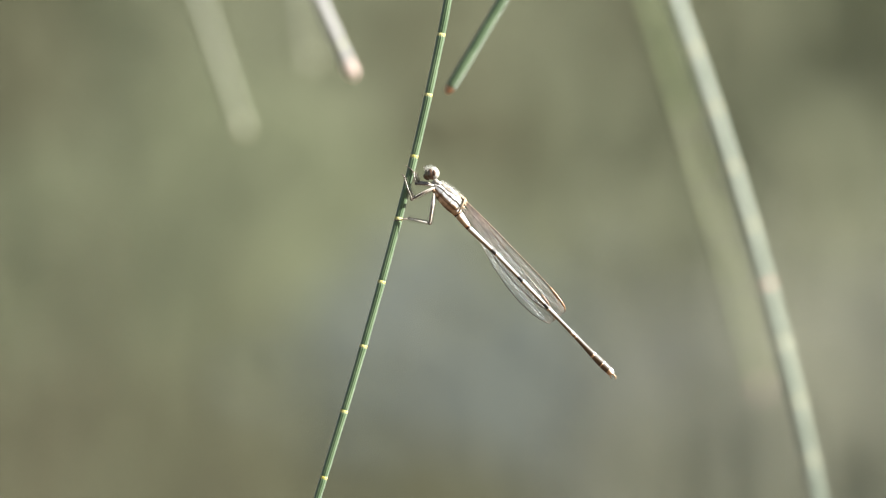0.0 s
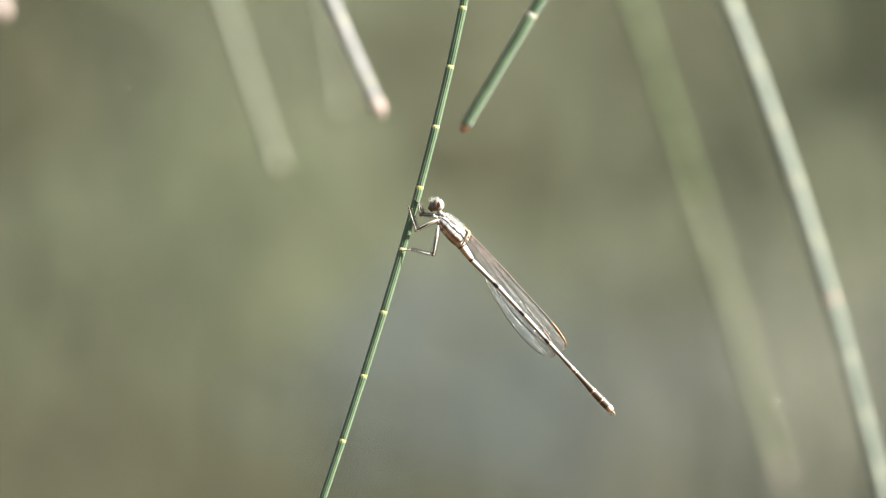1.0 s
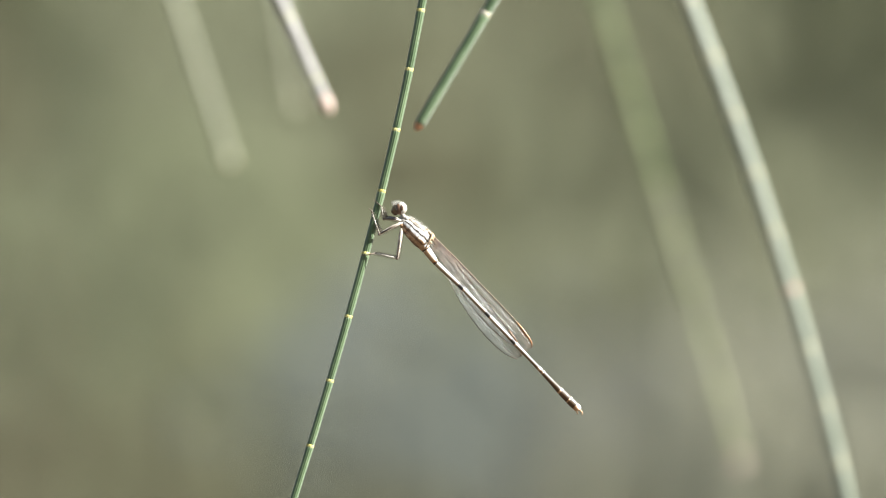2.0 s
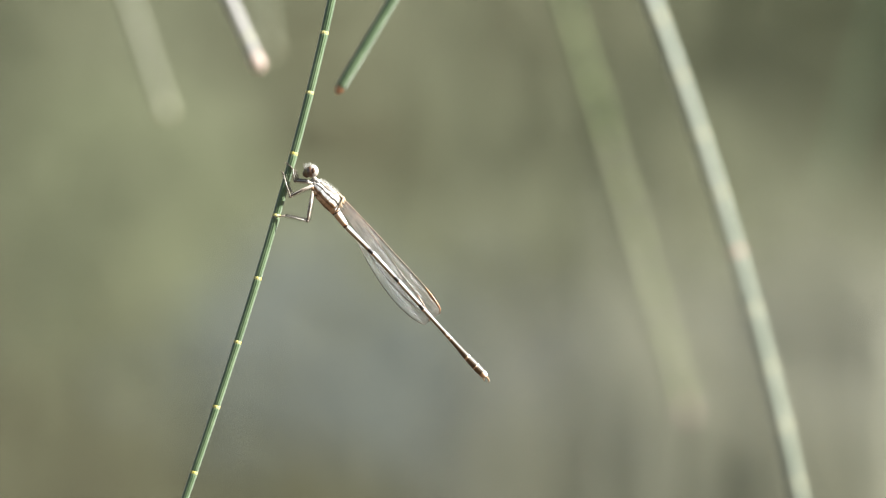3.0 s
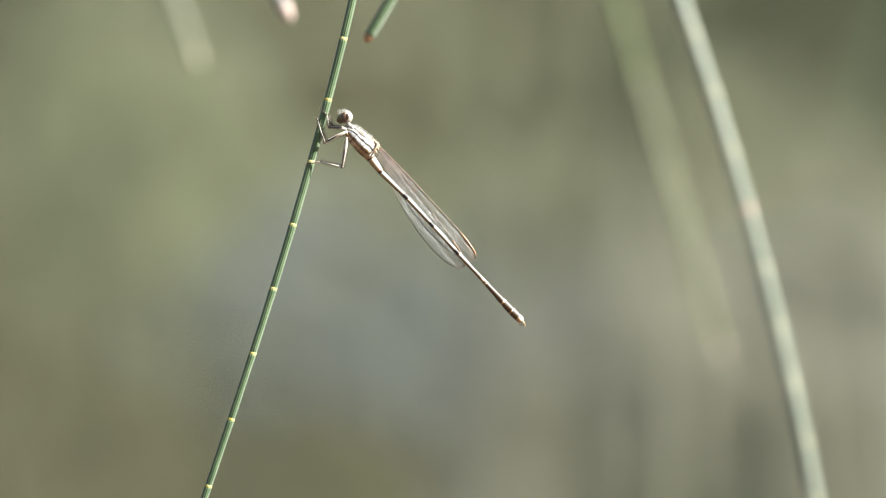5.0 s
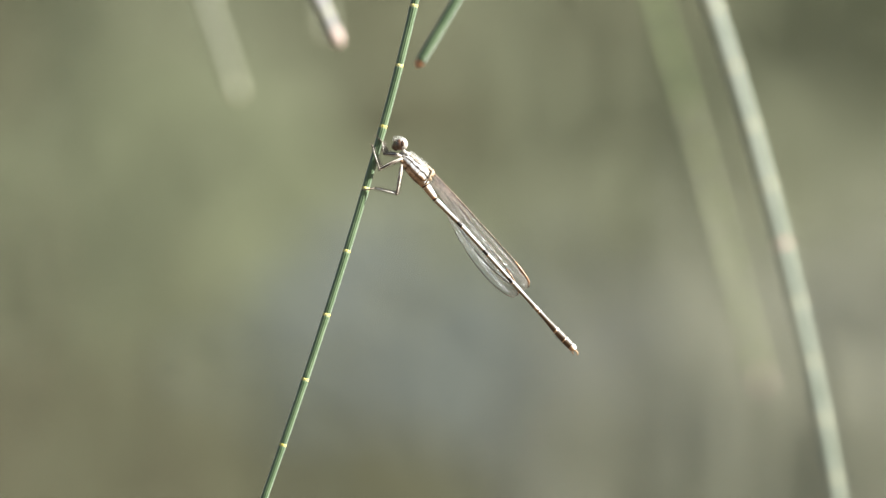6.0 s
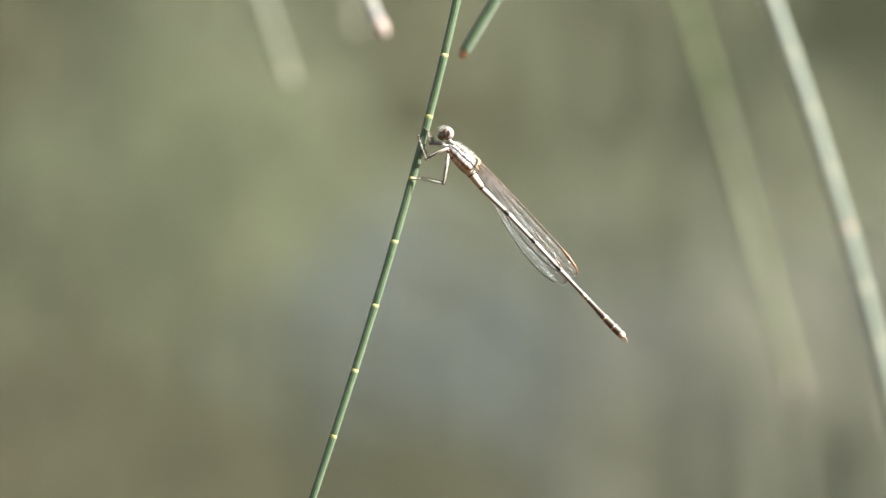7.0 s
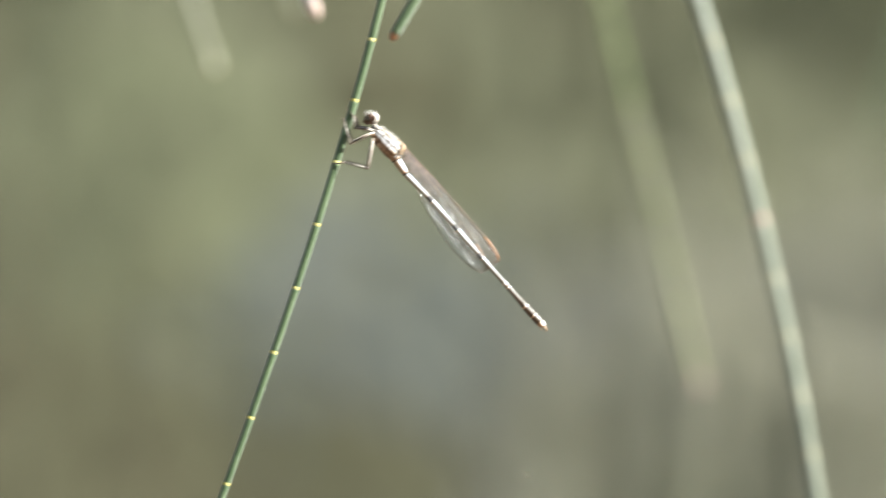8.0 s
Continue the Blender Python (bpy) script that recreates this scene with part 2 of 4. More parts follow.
def part(name, bm, material, parent, label="", smooth=True):
    ob = new(name, finish(bm, name, material, smooth))
    ob.parent = parent
    return tagged(ob, label)


def tube(bm, pts, radii, n=10, ridges=0, depth=0.0, flat=1.0, marks=False, up=None):
    """A swept, closed tube; ridges run along it; flat scales its width against its height; marks writes UVs (along, round from the back)."""
    pts = [Vector(p) for p in pts]
    layer = bm.loops.layers.uv.verify() if marks else None
    if marks:
        layer = bm.loops.layers.uv.get("marks") or bm.loops.layers.uv.new("marks")
    rings, total = [], [0.0]
    for a, b in zip(pts, pts[1:]):
        total.append(total[-1] + (b - a).length)
    for i, p in enumerate(pts):
        d = (pts[min(i + 1, len(pts) - 1)] - pts[max(i - 1, 0)]).normalized()
        ref = Vector(up) if up else (Vector((0, 1, 0)) if abs(d.y) < 0.9 else Vector((1, 0, 0)))
        s = d.cross(ref).normalized()
        w = s.cross(d).normalized()
        ring = []
        for j in range(n):
            a = 2 * math.pi * j / n
            r = radii[i] * (1 + depth * math.cos(ridges * a))
            ring.append(bm.verts.new(p + s * (r * math.cos(a)) + w * (r * flat * math.sin(a))))
        rings.append(ring)
    for i in range(len(rings) - 1):
        for j in range(n):
            f = bm.faces.new((rings[i][j], rings[i][(j + 1) % n], rings[i + 1][(j + 1) % n], rings[i + 1][j]))
            if marks:
                for loop, (ii, jj) in zip(f.loops, ((i, j), (i, j + 1), (i + 1, j + 1), (i + 1, j))):
                    around = min(jj, n - jj) / n
                    loop[layer].uv = (total[ii] / total[-1], around)
    for ring in (rings[0], rings[-1]):
        f = bm.faces.new(ring)
        if marks:
            for loop in f.loops:
                loop[layer].uv = (0.0 if ring is rings[0] else 1.0, 0.1)
    return rings


def blob(bm, centre, size, seg=20, rings=14, m=None):
    mm = Matrix.Translation(centre) @ (m or Matrix()) @ Matrix.Diagonal((*size, 1))
    bmesh.ops.create_uvsphere(bm, u_segments=seg, v_segments=rings, radius=1.0, matrix=mm)


# ---- ground: one sheet with a grassy bank behind the plant ----
def height(x, y):
    u = min(max((y - 1.7) / 2.6, 0.0), 1.0)
    h = 2.2 * u * u * (3 - 2 * u)
    near = math.exp(-((y - 3.0) / 2.5) ** 2)
    h += 0.02 * near * noise.noise((x * 2.2, y * 2.2, 0.3)) + 0.008 * near * noise.noise((x * 11, y * 11, 4.0))
    if y > 4.3:
        h += 0.9 * noise.noise((x * 0.05, y * 0.05, 2.0)) * min((y - 4.3) / 20, 1)
    return h


def earth():
    """Olive-brown earth; on the unseen flat, dark needle litter is added to cut bounce light, along a ragged edge."""
    m = mat("earth", (0.081, 0.083, 0.047), (0.112, 0.114, 0.068), 0.95, 7, 60, 0.25, 0.01)
    nt, n = m.node_tree, m.node_tree.nodes
    p = n["Principled BSDF"]
    soil = p.inputs["Base Color"].links[0].from_socket
    geo, sep, rag, add = n.new("ShaderNodeNewGeometry"), n.new("ShaderNodeSeparateXYZ"), n.new("ShaderNodeTexNoise"), n.new("ShaderNodeMath")
    rag.inputs["Scale"].default_value, rag.inputs["Detail"].default_value = 2.2, 8
    add.operation = "ADD"
    edge, speck, litter, mix = n.new("ShaderNodeValToRGB"), n.new("ShaderNodeTexNoise"), n.new("ShaderNodeValToRGB"), n.new("ShaderNodeMix")
    speck.inputs["Scale"].default_value, speck.inputs["Detail"].default_value = 110.0, 5
    nt.links.new(geo.outputs["Position"], sep.inputs[0])
    nt.links.new(geo.outputs["Position"], rag.inputs["Vector"])
    nt.links.new(geo.outputs["Position"], speck.inputs["Vector"])
    nt.links.new(sep.outputs["Y"], add.inputs[0])
    nt.links.new(rag.outputs["Fac"], add.inputs[1])
    half = n.new("ShaderNodeMath")
    half.operation = "MULTIPLY"
    half.inputs[1].default_value = 0.25
    nt.links.new(add.outputs[0], half.inputs[0])
    edge.color_ramp.elements[0].position, edge.color_ramp.elements[1].position = 0.57, 0.66
    nt.links.new(half.outputs[0], edge.inputs["Fac"])
    # added dark colour: keeps sunlit ground from filling the subject's shaded sides
    litter.color_ramp.elements[0].color, litter.color_ramp.elements[1].color = (0.03, 0.022, 0.015, 1), (0.16, 0.12, 0.08, 1)
    litter.color_ramp.elements[0].position, litter.color_ramp.elements[1].position = 0.35, 0.7
    nt.links.new(speck.outputs["Fac"], litter.inputs["Fac"])
    mix.data_type = "RGBA"
    nt.links.new(edge.outputs[0], mix.inputs["Factor"])
    nt.links.new(litter.outputs[0], mix.inputs["A"])
    nt.links.new(soil, mix.inputs["B"])
    nt.links.new(mix.outputs["Result"], p.inputs["Base Color"])
    return m


EARTH = earth()


def ground():
    xs = np.unique(np.concatenate((-np.geomspace(2.4, 600, 22), np.linspace(-2.2, 2.2, 70), np.geomspace(2.4, 600, 22))))
    ys = np.unique(np.concatenate((-np.geomspace(1.0, 600, 18), np.linspace(-0.8, 5.0, 110), np.geomspace(5.3, 900, 26))))
    verts = [(x, y, height(x, y)) for y in ys for x in xs]
    w = len(xs)
    faces = [(j * w + i, j * w + i + 1, (j + 1) * w + i + 1, (j + 1) * w + i) for j in range(len(ys) - 1) for i in range(w - 1)]
    me = bpy.data.meshes.new("ground")
    me.from_pydata([tuple(map(float, v)) for v in verts], [], faces)
    me.materials.append(EARTH)
    for p in me.polygons:
        p.use_smooth = True
    return tagged(new("ground", me), "brown earth ground rising to a bank behind", "ground", kind="structure")


def bank_y(z):
    """Depth at which the bank reaches the height z."""
    lo, hi = 1.7, 4.3
    for _ in range(30):
        mid = (lo + hi) / 2
        u = (mid - 1.7) / 2.6
        lo, hi = (mid, hi) if 2.2 * u * u * (3 - 2 * u) < z else (lo, mid)
    return lo


def stalks(name, label, category, material, count, x0, x1, z0, z1, long, lean, thick, rnd, curl=0.5, even=False):
    """Loose blades and stalks rooted on the bank between two heights."""
    bm = bmesh.new()
    for _ in range(count):
        x, z = rnd.gauss((x0 + x1) / 2, (x1 - x0) / 3.4), rnd.triangular(z0 - 0.08, z1 + 0.08)
        if even:
            x, z = rnd.uniform(x0, x1), rnd.uniform(z0, z1)
        y = bank_y(z)
        root = Vector((x, y, height(x, y) - 0.01))
        n = long * rnd.uniform(0.55, 1.2)
        side = Vector((rnd.gauss(0, lean), rnd.gauss(0.85, lean), 0))
        pts = [root + Vector((0, 0, n * s)) * (1 - 0.25 * curl * s) + side * n * (s * s * curl + s * 0.25) for s in (0, 0.35, 0.7, 1)]
        r = thick * rnd.uniform(0.6, 1.3)
        tube(bm, pts, [r, r * 0.9, r * 0.65, r * 0.12], 3)
    return tagged(new(name, finish(bm, name, material)), label, category, kind="stuff")


def tall_reeds(rnd):
    """Single dead reed stems that rise from the bank's foot."""
    for _ in range(11):
        x, y = rnd.uniform(0.07, 0.33), rnd.uniform(1.95, 2.25)
        n, lean = rnd.uniform(0.78, 0.86), rnd.gauss(0, 0.03)
        bm = bmesh.new()
        tube(bm, [(lean * s * s * n, 0.02 * s, n * s) for s in (0, 0.25, 0.5, 0.75, 0.95, 1)], [0.0048, 0.0046, 0.0044, 0.004, 0.0034, 0.001], 8)
        reed = tagged(new("reed", finish(bm, "reed", DRY)), "tall pale dead reed stem at the bank's foot", "reed", "tall dead reeds")
        reed.location = (x, y, height(x, y) - 0.02)


def slab(label, x, z, size, seed, material, name="stone", category="stone"):
    """A low flat piece lying flush with the slope: a stone or a soft mat."""
    bm = bmesh.new()
    bmesh.ops.create_icosphere(bm, subdivisions=4 if size[0] > 0.05 else 3, radius=1.0)
    for q in bm.verts:
        d = 1 + 0.16 * noise.noise(q.co * 1.3 + Vector((seed, 0, 0))) + 0.05 * noise.noise(q.co * 4 + Vector((0, seed, 0)))
        q.co = Vector((q.co.x * size[0], q.co.y * size[1], q.co.z * size[2])) * d
    ob = new(name, finish(bm, name, material))
    y = bank_y(z)
    ob.location = (x, y, height(x, y))
    ob.rotation_euler = (radians(50), 0, radians(seed * 7 % 20 - 10))
    return tagged(ob, label, category)


def background():
    ground()
    # olive mats added to set the blurred bank's tone; not known to be moss
    for x, z, w, h, seed in ((-0.255, 1.005, 0.075, 0.09, 12.0), (-0.215, 1.085, 0.065, 0.06, 15.0), (-0.275, 1.10, 0.07, 0.06, 18.0)):
        slab("low olive-coloured mat on the bank", x, z, (w, h, 0.010), seed, MAT_OLIVE, "olive_mat", "moss")
    # dark mats added where the blurred bank is darker; not known to be litter
    for x, z, w, h, seed in ((-0.27, 0.820, 0.16, 0.075, 22.0), (-0.13, 0.825, 0.12, 0.065, 23.0), (-0.40, 0.87, 0.10, 0.08, 24.0), (-0.075, 1.105, 0.055, 0.050, 25.0), (-0.44, 1.13, 0.09, 0.08, 26.0), (-0.29, 0.89, 0.07, 0.045, 27.0), (-0.235, 0.865, 0.055, 0.04, 29.0), (-0.10, 1.17, 0.07, 0.030, 28.0)):
        slab("flat dark olive-brown patch on the bank", x, z, (w, h, 0.008), seed, MAT_DARK, "dark_patch", "leaf litter")
    slab("broad pale grey stone lying in the earth bank", 0.255, 0.940, (0.170, 0.085, 0.030), 3.0, ROCK_PALE)
    # blue-grey slabs added to tint the blurred bank; not known to be stone
    slab("broad flat blue-grey slab lying on the bank", -0.060, 0.900, (0.060, 0.062, 0.012), 9.0, SLAB_BLUE)
    slab("flat blue-grey slab half sunk in turf", -0.030, 0.955, (0.045, 0.045, 0.010), 4.0, SLAB_BLUE)
    slab("small flat blue-grey slab beside olive grass", -0.130, 0.980, (0.040, 0.045, 0.010), 6.0, SLAB_BLUE)
    slab("blue-grey slab partly covered by grass", -0.155, 0.955, (0.040, 0.050, 0.011), 7.0, SLAB_BLUE)
    # paler grey slab added to raise the blurred bank's tone here
    slab("flat pale grey stone among dry grass stalks", 0.085, 0.915, (0.085, 0.085, 0.016), 2.0, ROCK_ASH)
    slab("long flat grey stone at the bank's foot", 0.010, 0.815, (0.095, 0.060, 0.014), 5.0, ROCK_GREY)
    rnd = random.Random(50)
    # small slabs that soften the edge of the added blue-grey tint
    for i in range(34):
        r = rnd.uniform(0.016, 0.032)
        tagged(slab("small flat blue-grey slab lying in the bank's turf", rnd.gauss(-0.085, 0.075), rnd.gauss(0.935, 0.052), (r, r * rnd.uniform(0.7, 1.1), 0.009), 60.0 + i, SLAB_BLUE),
               "small flat blue-grey slab lying in the bank's turf", "stone", "small stones on the bank")
    # olive cushions that feather the edge of the added mats
    for i in range(22):
        r = rnd.uniform(0.022, 0.040)
        tagged(slab("small olive-coloured cushion on the bank", rnd.gauss(-0.24, 0.075), rnd.gauss(1.03, 0.07), (r, r * rnd.uniform(0.7, 1.1), 0.009), 100.0 + i, MAT_OLIVE, "olive_mat", "moss"),
               "small olive-coloured cushion on the bank", "moss", "moss cushions on the bank")
    stalks("turf", "short grey-green turf over the whole bank", "grass", TURF, 1080, -0.9, 0.9, 0.5, 1.6, 0.04, 0.35, 0.0024, random.Random(1), even=True)
    for x0, x1 in ((-2.6, -0.9), (0.9, 2.6)):
        stalks("turf", "short grey-green turf on the bank's flank", "grass", TURF, 4500, x0, x1, 0.3, 2.05, 0.07, 0.35, 0.0034, random.Random(2))
    stalks("grass", "olive green grass covering the earth bank", "grass", GRASS, 690, -0.80, -0.05, 0.55, 1.35, 0.085, 0.30, 0.0022, random.Random(3))
    stalks("grass", "light olive grass high on the bank", "grass", LIGHT_GRASS, 330, -0.40, -0.19, 0.86, 1.12, 0.10, 0.3, 0.0022, random.Random(4))
    stalks("grass", "thin olive grass over the upper bank", "grass", GRASS, 180, -0.2, 0.20, 1.06, 1.4, 0.10, 0.3, 0.002, random.Random(5))
    stalks("grass", "sparse olive grass beside the pale stone", "grass", GRASS, 90, -0.05, 0.6, 0.7, 0.95, 0.09, 0.3, 0.002, random.Random(6))
    stalks("dry_grass", "pale dry grass stalks standing on the bank", "dry grass", DRY, 1300, 0.06, 0.5, 0.72, 0.92, 0.11, 0.16, 0.0018, random.Random(7), 0.3)
    stalks("dry_grass", "brown dead grass mixed into green tufts", "dry grass", BROWN_GRASS, 510, -0.7, -0.08, 0.55, 0.92, 0.12, 0.25, 0.0018, random.Random(8))
    stalks("dry_grass", "brown dead grass along the upper bank", "dry grass", BROWN_GRASS, 240, -0.12, 0.20, 1.08, 1.5, 0.10, 0.25, 0.0018, random.Random(9))
    stalks("dry_grass", "brown dead grass on the bank's upper left", "dry grass", BROWN_GRASS, 210, -0.65, -0.36, 1.06, 1.4, 0.10, 0.25, 0.0020, random.Random(10))
    stalks("dry_grass", "dense pale dry grass clump below the stone", "dry grass", DRY, 500, 0.0, 0.16, 0.70, 0.84, 0.11, 0.12, 0.0020, random.Random(11), 0.3)
    stalks("reeds", "upright pale dead reed stems on the bank", "reeds", DRY, 120, 0.08, 0.5, 0.68, 0.88, 0.22, 0.04, 0.0045, random.Random(12), 0.2)
    tall_reeds(random.Random(41))
    stalks("sedge", "dark green sedge tuft at the bank's foot", "sedge", SEDGE, 420, 0.10, 0.23, 0.64, 0.77, 0.13, 0.2, 0.0040, random.Random(13))
    stalks("sedge", "brown-green sedge thinly covering the upper bank", "sedge", SEDGE, 60, -0.06, 0.16, 0.98, 1.12, 0.10, 0.25, 0.0020, random.Random(14))
    stalks("sedge", "dark sedge among brown dead grass", "sedge", SEDGE, 900, -0.85, -0.36, 1.08, 1.4, 0.12, 0.25, 0.0024, random.Random(15))
    stalks("sedge", "dark olive sedge along the stone's upper edge", "sedge", SEDGE, 50, 0.0, 0.3, 1.02, 1.12, 0.08, 0.25, 0.0022, random.Random(31))
    stalks("sedge", "dark green sedge hanging over the pale stone", "sedge", SEDGE, 1480, 0.13, 0.70, 1.07, 1.5, 0.13, 0.25, 0.0024, random.Random(16))


# ---- she-oak branchlets ----
def branchlet(name, label, origin, slope, bend, up, down, step, radius, material, node_mat, tip_mat, odd=None, odd_mat=None, seed=1, phase=0.0, ring=1.0, curl=0.0, shorten=0.0):
    """A jointed green branchlet through origin: x = slope * s + bend * s^2 + curl * s^3 for a height s above it. up and down: its reach; step: joint spacing, shortened from joint to joint upwards."""
    rnd = random.Random(seed)
    root = new(name)
    root.location = origin

    def at(s):
        return Vector((slope * s + bend * s * s + curl * s * s * s, 0.0, s))
    cuts = [i * step - shorten * i * i + phase for i in range(-math.ceil(down / step) - 1, math.ceil(up / step) + 1)]
    cuts = [-down] + [c for c in cuts if c > -down + 0.25 * step]
    for i, (s0, s1) in enumerate(zip(cuts, cuts[1:])):
        bm = bmesh.new()
        tt = (0, 0.03, 0.2, 0.5, 0.8, 0.95, 1.0)
        rr = (0.90, 0.97, 1.0, 0.98, 1.0, 1.06, 1.0)
        taper = 1 + 0.25 * (s0 / max(up, down))
        tube(bm, [at(s0 + (s1 - s0) * u) for u in tt], [radius * taper * r for r in rr], 66, 11, 0.045)
        part("joint", bm, PALE_OLIVE if material is OLIVE and i < 6 else material, root)
        if i:
            bm = bmesh.new()
            c, d = at(s0), (at(s0 + 1e-4) - at(s0 - 1e-4)).normalized()
            r = radius * taper * (1 + 0.08 * (ring - 1))
            d = d * ring
            tube(bm, [c - d * 0.40 * r, c - d * 0.22 * r, c + d * 0.08 * r, c + d * 0.30 * r, c + d * 0.42 * r], [r * 1.0, r * 1.04, r * 1.06, r * 1.03, r * 0.98], 27, 9, 0.03)
            side = d.cross(Vector((0, 1, 0))).normalized()
            w = side.cross(d).normalized()
            for k in range(8 if ring < 1.05 else 0):      # a whorl of scale teeth
                a = 2 * math.pi * (k + 0.5) / 8
                o = side * math.cos(a) + w * math.sin(a)
                tube(bm, [c + o * r * 0.96 + d * 0.2 * r, c + o * r * 1.0 - d * 0.25 * r, c + o * r * 1.03 - d * 0.6 * r], [r * 0.12, r * 0.09, r * 0.02], 5)
            part("node_ring", bm, odd_mat if odd is not None and abs(s0 - odd * step) < 1e-6 else node_mat, root)
            d = d / ring
    bm = bmesh.new()
    c, d = at(-down), (at(-down) - at(-down + 1e-3)).normalized()
    r = radius * (0.8 if tip_mat is RUST else 1.0)
    tube(bm, [c - d * r * 1.6, c, c + d * r * 0.9, c + d * r * 1.6], [r * 1.02, r * 1.12, r * 0.85, r * 0.25], 16, 8, 0.05)
    part("tip", bm, tip_mat, root)
    return tagged(root, label, "branchlet", "hanging she-oak branchlets")


# ---- the damselfly, in millimetres about its head ----
def v(x, z, y=0.0):
    return Vector((x * K, y * K, z * K))


def hairs(bm, spots, rnd, length, spread):
    for p, d in spots:
        d = (d + Vector((rnd.gauss(0, spread), rnd.gauss(0, spread), rnd.gauss(0, spread)))).normalized()
        n = length * rnd.uniform(0.5, 1.2) * K
        tube(bm, [p, p + d * n * 0.5, p + d * n + Vector((0, 0, -0.1 * n))], [0.011 * K, 0.009 * K, 0.003 * K], 3)


def leg(parent, name, hip, knee, ankle, toes, y0, y1, y2, r, rnd):
    """Femur as the leg's own mesh; tibia, tarsus and spines under it."""
    p = [v(*hip, y0), v(*knee, y1), v(*ankle, y2)]
    bm = bmesh.new()
    mid = p[0].lerp(p[1], 0.5) + v(0, 0.08)
    tube(bm, [p[0], p[0].lerp(mid, 0.5), mid, mid.lerp(p[1], 0.6), p[1]], [r * K * q for q in (0.85, 1.05, 1.0, 0.85, 0.7)], 10)
    femur = part(name, bm, LEGM, parent)
    bm = bmesh.new()
    blob(bm, p[1], (r * K * 0.98,) * 3, 12, 8)
    part("knee", bm, LEGD, femur)
    bm = bmesh.new()
    tube(bm, [p[1], p[1].lerp(p[2], 0.5) + v(-0.05, 0.02), p[2]], [r * K * q for q in (0.52, 0.40, 0.34)], 8)
    part("tibia", bm, TIBIA, femur)
    bm = bmesh.new()
    line = [p[2]] + [v(*t[:2], t[2]) for t in toes]
    tube(bm, line, [r * K * q for q in np.linspace(0.5, 0.25, len(line))], 7)
    e = line[-1]
    for s in (-1, 1):
        tube(bm, [e, e + v(-0.18, 0.10, 0.12 * s), e + v(-0.20, -0.08, 0.2 * s)], [0.05 * K, 0.035 * K, 0.01 * K], 5)
    part("tarsus", bm, LEGD, femur)
    bm = bmesh.new()
    for a, b, many in ((p[0], p[1], 7), (p[1], p[2], 9)):
        d = (b - a).normalized()
        s = d.cross(Vector((0, 1, 0)))
        for i in range(many):
            q = a.lerp(b, (i + 0.8) / (many + 0.6))
            for sg in (-1, 1):
                t = (s * sg + d * 0.7 + Vector((0, rnd.uniform(-0.5, 0.5), 0))).normalized()
                tube(bm, [q, q + t * 0.5 * K], [0.055 * K, 0.018 * K], 3)
    part("spine", bm, LEGD, femur)
    dark = bmesh.new()
    a, b = p[0], p[1]
    off = Vector((0, -r * K * 0.55, 0))
    tube(dark, [a.lerp(b, 0.1) + off, a.lerp(b, 0.5) + off * 1.3 + v(0, 0.08), a.lerp(b, 0.97) + off], [0.07 * K, 0.14 * K, 0.12 * K], 6)
    part("stripe", dark, LEGD, femur)
    return femur


